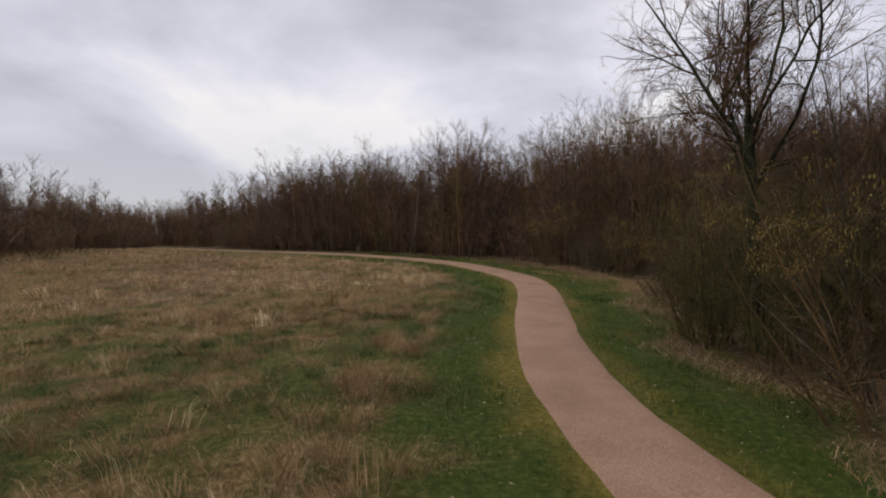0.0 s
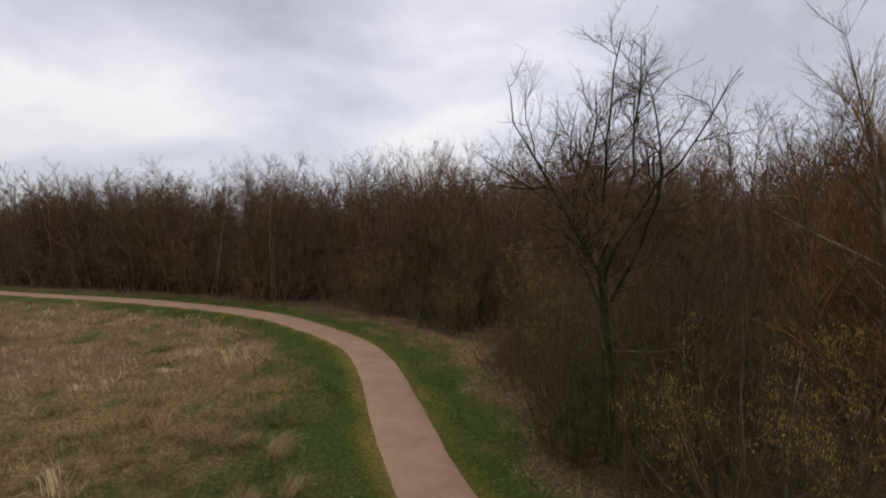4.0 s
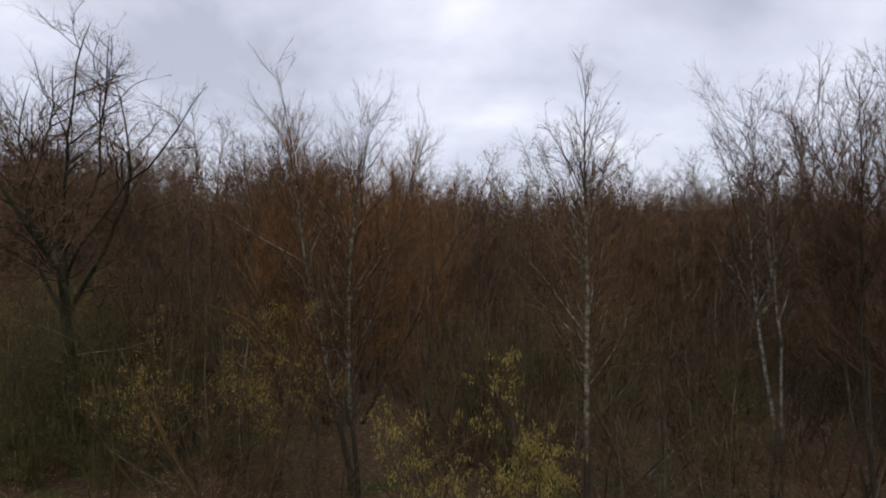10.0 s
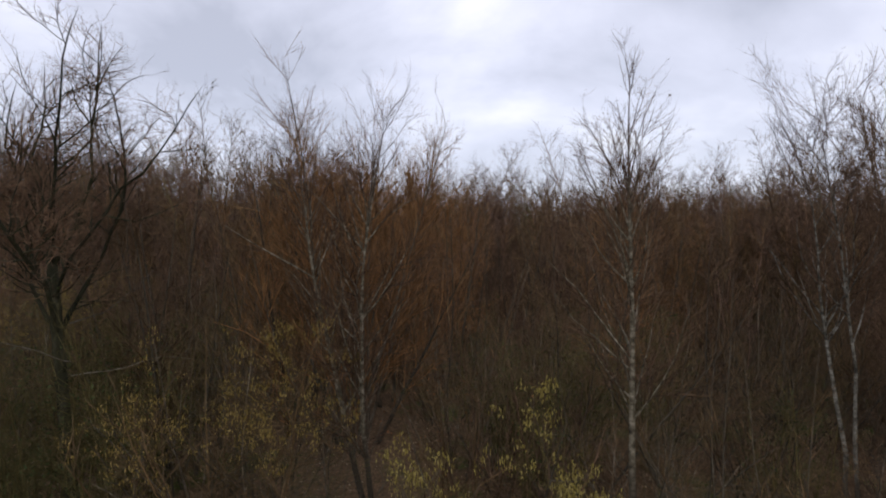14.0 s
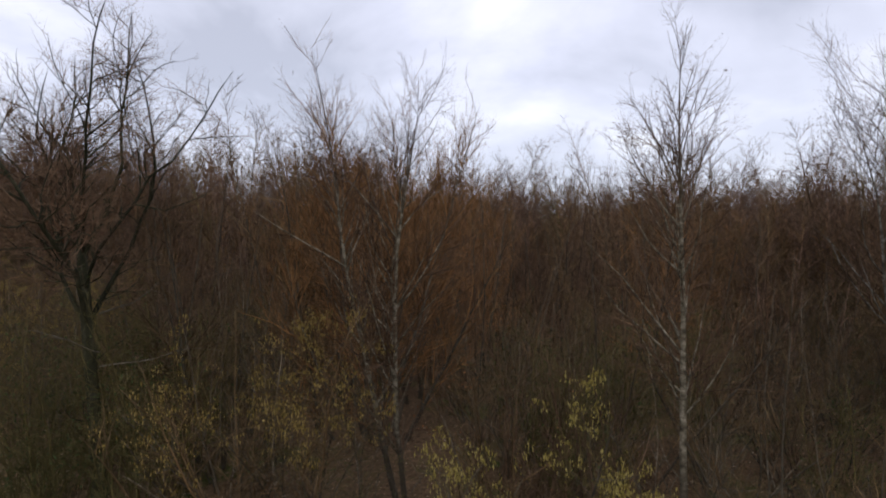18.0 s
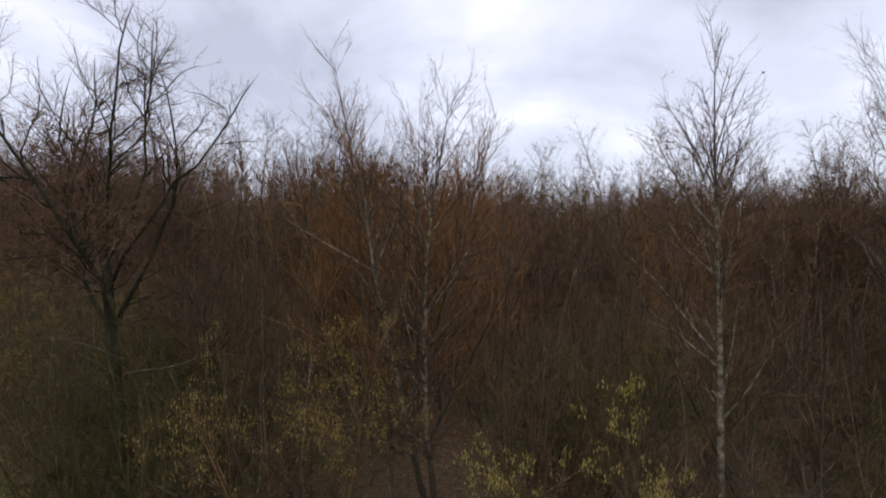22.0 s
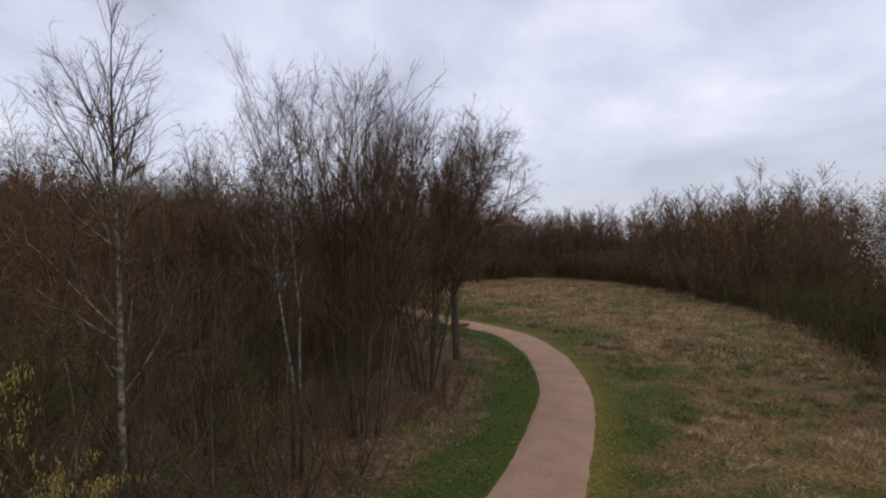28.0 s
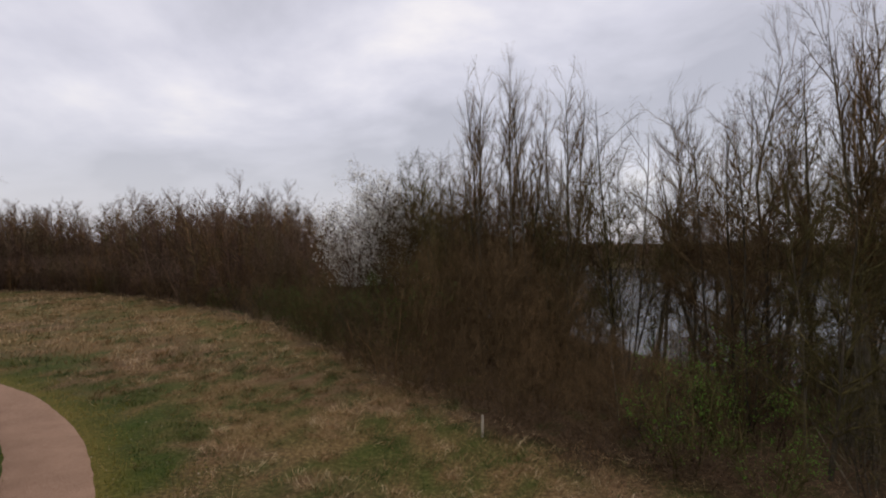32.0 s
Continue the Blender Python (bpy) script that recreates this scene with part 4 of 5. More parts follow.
for ob, x, y, turn, size in ((slim_shore, -1.6, -28.0, 0.3, 1.12), (slim_lake, -3.6, -27.2, 1.3, 1.1), (slim_shore, -0.6, -33.0, 2.3, 1.15), (slim_lake, -4.6, -29.0, 3.3, 1.2), (slim_shore, -2.2, -31.0, 4.3, 1.2)):
    stand(ob, x, y, turn, size)

for ob, x, y, turn, size in ((slim_lake, -0.4, -27.4, 5.2, 0.9), (slim_shore, -2.0, -26.4, 0.2, 0.9), (slim_shore, -3.4, -24.6, 1.2, 0.85), (slim_lake, -4.8, -23.4, 2.2, 0.85), (slim_lake, 2.2, -35.0, 0.2, 0.72), (slim_shore, 0.4, -34.6, 1.2, 0.9), (slim_lake, 3.8, -36.4, 1.2, 0.66), (slim_shore, 5.6, -38.0, 2.2, 0.66), (slim_lake, 0.4, -29.6, 0.4, 1.0), (slim_shore, -1.0, -30.4, 1.4, 1.12), (slim_lake, -2.8, -29.4, 2.4, 1.1), (slim_shore, -5.6, -28.0, 3.4, 1.1), (slim_lake, -8.0, -24.8, 4.4, 1.05), (slim_shore, -7.4, -20.8, 5.4, 0.85),
                             (slim_lake, -9.8, -21.8, 0.9, 0.95), (slim_shore, -11.8, -19.8, 1.9, 0.95), (slim_lake, -13.0, -19.6, 2.9, 0.9), (slim_shore, -14.6, -17.0, 3.9, 0.95), (slim_lake, -15.2, -14.4, 4.9, 1.0), (slim_shore, -14.8, -13.2, 5.9, 0.95)):
    stand(ob, x, y, turn, size if low_bank(x, y) > 8 else size * 0.8)
for ob, x, y, turn, size in ((slim_purple, 15.6, -8.6, 1.3, 0.8), (slim_purple, 17.6, -12.4, 5.3, 0.8)):
    stand(ob, x, y, turn, size)
stand(slim_brown, 8.6, 10.4, 0.5, 0.75)
stand(slim_purple, 9.6, 12.6, 2.5, 0.85)

ivy_shrub = settle(kind_shrub(66, 4.0, TWIG_OLIVE, "ivy-covered shrub with dark green leaves under the oak", LEAF_DULL, 0.4, 0.044, "ivy_shrub", 10, 0.4, "dark green ivy leaves"), 7.8, 12.4)
for x, y, turn, size in ((7.3, 11.0, 3.6, 1.3), (6.4, 12.0, 5.2, 1.15), (6.3, 10.2, 2.6, 0.75), (5.9, 11.9, 0.2, 0.6), (6.1, 12.4, 4.4, 0.75), (11.8, 1.9, 0.4, 1.15), (9.7, 2.1, 2.4, 1.0), (6.3, 12.9, 1.0, 0.8), (8.6, 11.2, 2.0, 1.1), (7.4, 10.6, 3.0, 0.9), (9.8, 13.2, 4.0, 1.2), (11.5, 3.2, 5.0, 1.1), (13.5, 0.4, 0.5, 1.2), (10.8, -2.6, 1.5, 0.9)):
    stand(ivy_shrub, x, y, turn, size)
for x, y, turn, size in ((-6.8, -20.4, 0.1, 1.0), (-5.2, -20.2, 1.1, 1.05), (-8.4, -19.4, 2.1, 0.95), (-9.9, -16.4, 3.1, 0.9), (-4.4, -21.8, 4.1, 1.1), (-11.8, -14.6, 5.1, 0.9), (-10.2, -14.2, 0.6, 0.85), (-13.2, -12.6, 1.6, 0.95),
                         (-12.2, -10.0, 2.6, 0.95), (-6.4, -17.6, 3.6, 0.9), (-14.6, -9.4, 4.6, 1.0), (-3.0, -22.4, 5.6, 1.1), (-0.8, -25.6, 0.9, 1.0), (2.4, -27.6, 1.9, 0.8), (-3.6, -19.6, 2.0, 0.9), (-1.9, -22.0, 3.0, 1.0), (-6.0, -15.9, 2.2, 0.8), (-8.2, -17.2, 4.0, 0.95), (-7.6, -14.6, 1.2, 0.7), (-9.0, -12.8, 0.2, 0.7), (-6.6, -22.2, 2.8, 1.15), (-8.0, -21.0, 5.0, 1.1), (-9.6, -19.6, 0.4, 1.0), (-10.9, -8.2, 2.9, 0.9)):
    if x < -8.5 and y > -16.5:
        stand(thicket_olive, x, y, turn, min(size, low_bank(x, y) / 4.5))
    else:
        stand(tall_bush, x, y, turn, min(size, low_bank(x, y) / 5.6))

for ob, x, y, turn, size in ((thicket, -11.3, -13.6, 0.0, 0.75), (thicket, -13.5, -14.4, 0.7, 0.95), (thicket_dark, -13.9, -13.4, 1.4, 0.95), (thicket_olive, -11.4, -15.6, 2.1, 0.85), (tall_bush, -15.5, -18.3, 2.8, 0.70), (tall_bush, 3.5, -26.9, 3.5, 0.95), (tall_bush, 4.6, -32.1, 4.2, 0.75), (tall_bush, -3.4, -30.3, 4.9, 1.15), (tall_bush, -2.5, -33.4, 5.6, 1.30), (tall_bush, -6.6, -27.1, 6.3, 1.20), (tall_bush, -9.5, -27.8, 7.0, 1.20), (tall_bush, -12.5, -28.6, 7.7, 1.20)):
    stand(ob, x, y, turn, size)

for ob, x, y, turn, size in ((slim_lake, -0.4, -32.5, 5.0, 0.94), (slim_lake, -1.4, -32.9, 2.7, 0.92), (slim_shore, -2.4, -33.5, 0.7, 0.91), (slim_shore, -3.4, -34.7, 2.7, 0.94), (slim_shore, -4.5, -35.7, 1.8, 0.95), (slim_shore, -5.6, -36.0, 1.8, 0.85), (slim_shore, -6.7, -37.1, 1.9, 0.98), (slim_lake, -7.6, -36.7, 2.9, 0.97), (slim_lake, -8.4, -35.8, 2.3, 0.86), (slim_shore, -9.0, -34.8, 1.3, 0.94), (slim_shore, -9.0, -31.0, 5.1, 0.95), (slim_lake, -9.6, -30.7, 4.7, 0.98), (slim_shore, -10.5, -31.0, 0.9, 0.95), (slim_lake, -10.2, -28.0, 2.5, 0.94)):
    if low_bank(x, y) > 8:
        stand(ob, x, y, turn, size)

for x, y, turn, size in ((-8.6, -16.8, 5.0, 0.70), (-8.1, -13.9, 0.3, 0.68), (-9.1, -14.5, 0.3, 0.61), (-11.5, -17.6, 4.0, 0.65), (-10.6, -14.5, 6.0, 0.78), (-12.7, -16.6, 2.4, 0.70), (-12.9, -15.7, 0.4, 0.71), (-12.2, -13.5, 5.5, 0.61), (-14.5, -15.6, 5.4, 0.65), (-16.2, -16.6, 5.4, 0.60), (-16.1, -15.6, 0.0, 0.70), (-15.7, -14.1, 1.3, 0.66), (-18.2, -16.0, 2.0, 0.63), (-18.4, -15.4, 2.8, 0.76)):
    stand(round_bush, x, y, turn, min(size, low_bank(x, y) / 4.2))

# ---- the wood ----
placed = []


def free(x, y, gap):
    for a, b, g in placed:
        if (a - x) ** 2 + (b - y) ** 2 < (0.5 * (gap + g)) ** 2:
            return False
    placed.append((x, y, gap))
    return True


for ob in list(scene.objects):
    if ob.parent is None and ob.type == "EMPTY":
        placed.append((ob.location.x, ob.location.y, 1.0))
placed += [(12.1, 7.9, 5.4), (9.6, 6.5, 2.6), (6.2, 10.9, 1.4), (-0.7, -20.0, 4.4), (-3.9, -15.9, 3.8), (-0.2, -17.8, 2.0), (-3.0, -14.4, 1.6)]


def pick(rng, kinds):
    r = rng.random()
    for ob, w in kinds:
        r -= w
        if r < 0:
            return ob
    return kinds[0][0]


rng = np.random.default_rng(77)
SHRUBS = ((thicket, 0.34), (thicket_dark, 0.27), (thicket_olive, 0.24), (hazel_gold, 0.015), (bramble, 0.135))
TREES = ((slim_brown, 0.4), (slim_rust, 0.22), (slim_purple, 0.38))
made = 0
for _ in range(4000):
    x, y = rng.uniform(3, 30), rng.uniform(-16, 32)
    d = float(aside(WAY_LINE, x, y)[0] - wood_edge(y))
    if 0.5 < d < 13 and made < 215 and not (y < -3.5 and d < 7 and rng.random() < 0.75) and free(x, y, 0.9 + 0.03 * d):
        stand(pick(rng, SHRUBS), x, y, rng.uniform(0, 6.28), rng.uniform(0.75, 1.15) * (0.75 if d < 1.5 else 1.0), rng.uniform(0.85, 1.15))
        made += 1
made = 0
for _ in range(4000):
    x, y = rng.uniform(3, 34), rng.uniform(-18, 36)
    d = float(aside(WAY_LINE, x, y)[0] - wood_edge(y))
    if 3.5 < d < 20 and made < 85 and free(x, y, 1.4):
        stand(pick(rng, TREES), x, y, rng.uniform(0, 6.28), rng.uniform(0.95, 1.2) if y > 9 + 0.2 * x else rng.uniform(0.7, 0.95))
        made += 1

# ---- lakeside bushes ----
rng = np.random.default_rng(79)
made = 0
for _ in range(6000):
    x, y = rng.uniform(-32, 36), rng.uniform(-62, 2)
    d = float(aside(HEDGE_LINE, x, y)[0])
    if not (0.9 < d < 10 and float(lake_depth(x, y)) < -1.5 and made < 190 and free(x, y, 1.3)):
        continue
    gap = x < -6.5 and y < -8  # the water shows through here
    kinds = ((dull_bush, 0.08), (round_bush, 0.32), (thicket_dark, 0.3), (thicket, 0.3)) if d < 3 or gap else ((tall_bush, 0.65), (dull_bush, 0.1), (thicket, 0.25))
    if gap and d > 2.5 and rng.random() < 0.5:
        kinds = ((tall_bush, 1.0),) if y < -16.5 else ((thicket_olive, 1.0),)
    size = rng.uniform(0.95, 1.2) if gap and d > 2 else rng.uniform(0.85, 1.2) * (0.85 if d < 1.6 else 1.12) * (0.66 if y < -27 else 1.0)
    stand(pick(rng, kinds), x, y, rng.uniform(0, 6.28), min(size, low_bank(x, y) / 4.6), rng.uniform(0.85, 1.1))
    made += 1


# ---- far woods, too many to count ----
def far_kind(seed, high, light=False):
    if light:
        t, c, e = grow(seed, high, stems=5, lean=0.2, girth=0.07, bend=0.04, base=1.4, rows=3, sides=3, even=0.72, first=(5.0, 0.1, 0.7, 0.18), top=0.5, rest=((5.5, 0.65, 0.55),), fine=0.017, crook=0.12, lift=0.04, steps=(1, 1, 1), round_twigs=0)
    else:
        t, c, e = grow(seed, high, stems=5, lean=0.2, girth=0.06, bend=0.04, base=0.9, rows=4, sides=3, even=0.7, first=(6.2, 0.1, 0.7, 0.165), top=0.5, rest=((7, 0.65, 0.55), (2, 0.7, 0.5)), fine=0.0085, crook=0.12, lift=0.05, steps=(1, 1, 1), round_twigs=0, full=0.985)
    return join([*t, c])


def far_bush(seed, high, light=False):
    t, c, e = grow(seed, high, stems=13, lean=0.5, girth=0.03, bend=0.08, base=1.3, rows=3, sides=3, even=0.6, first=(3.2, 0.08, 0.85, 0.3), top=0.6, rest=((6, 0.7, 0.55), (2, 0.7, 0.5)) if not light else ((5, 0.7, 0.55),), fine=0.017 if light else 0.0085,
                   crook=0.12, lift=0.03, steps=(1, 1, 1), round_twigs=0, cover=(0.4 * high, 0.62 * high, 0.62 * high))
    return join([*t, c])


FAR_TREES = [far_kind(101 + i, 9.3 + i * 0.3) for i in range(5)]
FAR_BUSHES = [far_bush(121 + i, 4.8) for i in range(3)]
DIM_TREES = [far_kind(131 + i, 9.2 + i * 0.35, True) for i in range(5)]
DIM_BUSHES = [far_bush(141 + i, 5.0, True) for i in range(3)]


def far_wood(name, label, rng, spots, kinds, twig, low=0.75, high=1.15):
    pieces = []
    for x, y in spots:
        v, t = kinds[rng.integers(len(kinds))]
        a, s = rng.uniform(0, 6.28), rng.uniform(low, high)
        c, n = math.cos(a), math.sin(a)
        m = np.array([[c, -n, 0], [n, c, 0], [0, 0, 1]]) * s
        pieces.append((v @ m.T + np.array([x, y, float(rise(x, y))]), t))
    v, t = join(pieces)
    tagged(new(name, mesh_from(name, v, t, [twig])), label, "woodland", kind="stuff")


def spots_in(rng, count, x0, x1, y0, y1, keep):
    out = []
    for _ in range(60):
        x, y = rng.uniform(x0, x1, count * 2), rng.uniform(y0, y1, count * 2)
        k = keep(x, y)
        out += list(zip(x[k], y[k]))
        if len(out) >= count:
            break
    return out[:count]


def east_side(x, y, near, deep):
    d = aside(WAY_LINE, x, y) - wood_edge(y)
    return (d > near) & (d < deep)


rng = np.random.default_rng(78)
far_wood("rust_wood", "dense rust-brown clump of bare trees in the wood", rng, [(29 + rng.normal(0, 2.6), 13 + rng.normal(0, 2.6)) for _ in range(22)], FAR_TREES, TWIG_RUST, 0.85, 1.05)
far_wood("east_wood", "bare brown woodland east of the path", rng, spots_in(rng, 210, 10, 75, -30, 30, lambda x, y: east_side(x, y, 6, 48) & (y < 9 + 0.2 * x) & (np.hypot(x, y) > 27)), FAR_TREES, WOODLAND, 0.9, 1.18)
far_wood("distant_east_wood", "bare brown woodland far to the east", rng, spots_in(rng, 180, 35, 110, -55, 65, lambda x, y: east_side(x, y, 10, 90) & (np.hypot(x, y) > 58)), DIM_TREES, WOODLAND, 1.0, 1.2)
far_wood("north_east_wood", "taller bare woodland north-east of the path", rng, spots_in(rng, 110, 8, 60, 8, 60, lambda x, y: east_side(x, y, 13, 40) & (y > 9 + 0.2 * x)), FAR_TREES, WOODLAND, 1.02, 1.25)
far_wood("south_east_wood", "bare brown trees beyond the bend of the path", rng, spots_in(rng, 34, 14, 62, -26, -4, lambda x, y: east_side(x, y, 3, 15) & (np.hypot(x, y) > 23)), FAR_TREES, WOODLAND, 0.72, 0.92)
far_wood("south_east_scrub", "bare brown scrub beside the bend of the path", rng, spots_in(rng, 60, 12, 62, -26, -4, lambda x, y: east_side(x, y, 4, 12) & (np.hypot(x, y) > 20)), FAR_BUSHES, WOODLAND, 0.8, 1.2)
far_wood("east_scrub", "bare brown scrub under the trees east of the path", rng, spots_in(rng, 120, 8, 60, -28, 45, lambda x, y: east_side(x, y, 3, 36) & (np.hypot(x, y) > 19)), FAR_BUSHES, WOODLAND)
far_wood("north_wood", "bare brown woodland along the path to the north", rng, spots_in(rng, 150, -25, 30, 27, 70, lambda x, y: east_side(x, y, 1.5, 16) & (y > 27)), FAR_TREES, WOODLAND, 0.82, 1.02)
far_wood("north_scrub", "bare scrub at the foot of the northern wood", rng, spots_in(rng, 90, -30, 30, 26, 75, lambda x, y: east_side(x, y, 0.6, 9) & (y > 26)), FAR_BUSHES, WOODLAND)
far_wood("distant_north_wood", "bare brown woodland far along the path", rng, spots_in(rng, 220, -130, 40, 50, 190, lambda x, y: east_side(x, y, 2, 40) & (y > 55)), DIM_TREES, WOODLAND, 0.95, 1.15)
nw = [(-28 - 28 * t + rng.uniform(-14, 1), 26 + 72 * t + rng.uniform(-3, 3)) for t in rng.uniform(-0.1, 1.15, 150)]
far_wood("west_wood", "bare woodland beyond the meadow to the north-west", rng, nw, DIM_TREES, WOODLAND, 0.58, 0.86)
end = [(-62 + rng.normal(0, 7), 126 + rng.normal(0, 6)) for _ in range(26)]
far_wood("path_end_wood", "bare woodland where the path is lost from sight", rng, end, DIM_TREES + DIM_BUSHES, WOODLAND, 0.75, 0.95)
nwb = [(-26 - 28 * t + rng.uniform(-6, 1.5), 26 + 72 * t + rng.uniform(-3, 3)) for t in rng.uniform(-0.1, 1.15, 80)]
far_wood("west_scrub", "bare scrub at the meadow's north-western edge", rng, nwb, DIM_BUSHES, WOODLAND, 0.6, 1.0)


def south_spots(x, y, near, deep):
    h, w = aside(HEDGE_LINE, x, y), aside(WAY_LINE, x, y)
    return ((h > near) & (h < deep) & (y < -44)) | ((w < -3 - near) & (x > 46 + near) & (x < 46 + deep) & (y > -62))


far_wood("south_wood", "bare brown woodland closing the meadow to the south", rng, spots_in(rng, 290, 10, 110, -95, -22, lambda x, y: south_spots(x, y, 2, 22) & (lake_depth(x, y) < -3)), DIM_TREES, WOODLAND, 0.95, 1.12)
far_wood("south_scrub", "dark scrub at the southern end of the meadow", rng, spots_in(rng, 170, 8, 90, -85, -22, lambda x, y: south_spots(x, y, 0.3, 7)), DIM_BUSHES, WOODLAND, 0.7, 1.1)
shore = [(-17 - 0.885 * s - 0.46 * u, -25 - 0.46 * s + 0.885 * u) for s, u in zip(rng.uniform(95, 105, 250), rng.uniform(-95, 110, 250))]
far_wood("far_shore_wood", "low brown woodland on the far shore of the lake", rng, shore, DIM_TREES[:1] + DIM_BUSHES * 2, WOODLAND, 0.95, 1.25)


bank = []
while len(bank) < 44:
    turn, reach = rng.uniform(-0.20, 0.24), rng.uniform(34, 50)
    x, y = -0.5 + math.sin(turn) * reach, 2.5 - math.cos(turn) * reach
    if float(lake_depth(x, y)) < -1.5 and float(aside(HEDGE_LINE, x, y)[0]) > 3.5:
        bank.append((x, y))
far_wood("bank_wood", "bare brown trees along the bank behind the blossom", rng, bank, FAR_TREES, WOODLAND, 0.62, 0.82)


def build_backdrop():
    """A ragged ring of distant woodland that closes the view all round."""
    rng = np.random.default_rng(90)
    n = 620
    a = np.linspace(0, 2 * np.pi, n, endpoint=False)
    pieces = []
    for r, high in ((235, 6.5), (250, 7.5), (268, 8.5)):
        rr = r + rng.normal(0, 4, n)
        at = np.c_[np.cos(a) * rr, np.sin(a) * rr, np.full(n, -2.0)]
        hump = high + 1.5 * np.sin(a * 9 + r) + 1.0 * np.sin(a * 31) + rng.normal(0, 1.0, n)
        P, R = limbs(rng, at, np.c_[rng.normal(0, 0.03, (n, 2)), np.ones(n)], hump, np.full(n, 2.2), np.full(n, 1.0), 6, 0.04, 0.05)
        R *= rng.uniform(0.75, 1.3, R.shape)
        R[:, 5] *= 0.7
        P[:, 6] = P[:, 5] + rng.normal(0, 0.4, (n, 3)) + np.array([0, 0, 0.5])
        pieces.append(tubes(P, R, 5))
    v, t = join(pieces)
    tagged(new("backdrop", mesh_from("backdrop", v, t, [WOODLAND])), "distant brown winter woodland on the horizon", "woodland", kind="structure")


build_backdrop()


# ---- small things ----
def build_post():
    bm = bmesh.new()
    bmesh.ops.create_cone(bm, cap_ends=True, segments=8, radius1=0.035, radius2=0.03, depth=0.8, matrix=Matrix.Translation((0, 0, 0.22)))
    me = bpy.data.meshes.new("shaft")
    bm.to_mesh(me)
    bm.free()
    me.materials.append(POST_WOOD)
    top = tagged(new("marker_post"), "thin pale wooden marker post in the meadow grass", "post")
    part("shaft", me, top)
    settle(top, -2.9, -12.6)


def far_birch():
    t, c, e = grow(25, 6.2, girth=0.10, bend=0.03, sides=7, first=(3.5, 0.45, 0.55, 0.2), rest=((5, 0.6, 0.42), (5, 0.6, 0.42)), fine=0.008, steps=(3, 2, 1))
    return plant("birch_tree", "white-trunked birch in front of the northern wood", "tree", t, c, BARK_BIRCH, TWIG_BROWN, group="trees beside the path")


build_post()
settle(far_birch(), -2.2, 42.6, 0.4)

# ---- grass ----
def blades(rng, x, y, high, width, lean, flop=None):
    """Bent blades of three triangles."""
    n = len(x)
    a = rng.uniform(0, 6.283, n) if flop is None else flop
    b = rng.uniform(0, 6.283, n)
    base = np.c_[x, y, rise(x, y) - 0.02]
    d = np.c_[np.cos(a), np.sin(a), np.zeros(n)]
    w = np.c_[np.cos(b), np.sin(b), np.zeros(n)] * (width / 2)[:, None]
    up = np.array([0, 0, 1.0])
    mid = base + up * (high * (0.6 - 0.12 * lean))[:, None] + d * (lean * high * 0.32)[:, None]
    tip = base + up * (high * np.maximum(0.95 - 0.45 * lean, 0.18))[:, None] + d * (lean * high * 0.95)[:, None]
    v = np.stack([base - w, base + w, mid - w * 0.7, mid + w * 0.7, tip], 1).reshape(-1, 3)
    t = np.array([[0, 1, 3], [0, 3, 2], [2, 3, 4]])[None] + (np.arange(n) * 5)[:, None, None]
    return v, t.reshape(-1, 3)


def meadow_spots(rng, count, x0, x1, y0, y1):
    x, y = rng.uniform(x0, x1, count), rng.uniform(y0, y1, count)
    tuft = value_noise(x, y, 1.6, 3)
    side = aside(WAY_LINE, x, y)
    keep = (side < np.where(y > 0, -2.3, -1.5) - 2.0 * value_noise(x, y, 0.9, 4)) & (aside(HEDGE_LINE, x, y) < 0.8) & (tuft + 0.25 * rng.random(count) > 0.36)
    return x[keep], y[keep]


def dry_tone(rng, x, y):
    green = greenness(x, y) + 0.15 * np.exp(-np.clip(np.abs(aside(WAY_LINE, x, y)) - 3, 0, 9) / 2.6)
    tone = np.where(y > 0, 0.31, 0.43) + np.where(y > 0, 0.36, 0.38) * value_noise(x, y, 0.12, 10) + np.where(y > 0, 0.36, 0.62) * (value_noise(x, y, 1.1, 15) - 0.45) + 0.09 * np.clip((y - 13) / 12, 0, 1) + rng.normal(0, 0.13, len(x))
    return np.clip(np.where(green + rng.normal(0, 0.05, len(x)) + np.where(rng.random(len(x)) < 0.16, 0.3, 0.0) > 0.522, rng.uniform(0, 0.27, len(x)), tone), 0, 1)


def sow(name, label, groups, mat):
    v, t = join([g[0] for g in groups])
    me = mesh_from(name, v, t, [mat])
    attribute(me, "tone", np.repeat(np.concatenate([g[1] for g in groups]), 5))
    tagged(new(name, me), label, "grass", kind="stuff")


def tufted(rng, tufts, each, x0, x1, y0, y1, reach):
    """Blade roots gathered in tufts, and for each its tuft and the way out of it."""
    x, y = meadow_spots(rng, tufts, x0, x1, y0, y1)
    k = np.repeat(np.arange(len(x)), rng.integers(each // 2, each * 3 // 2, len(x)))
    a, r = rng.uniform(0, 6.283, len(k)), np.sqrt(rng.random(len(k))) * reach
    return x[k] + np.cos(a) * r, y[k] + np.sin(a) * r, k, a


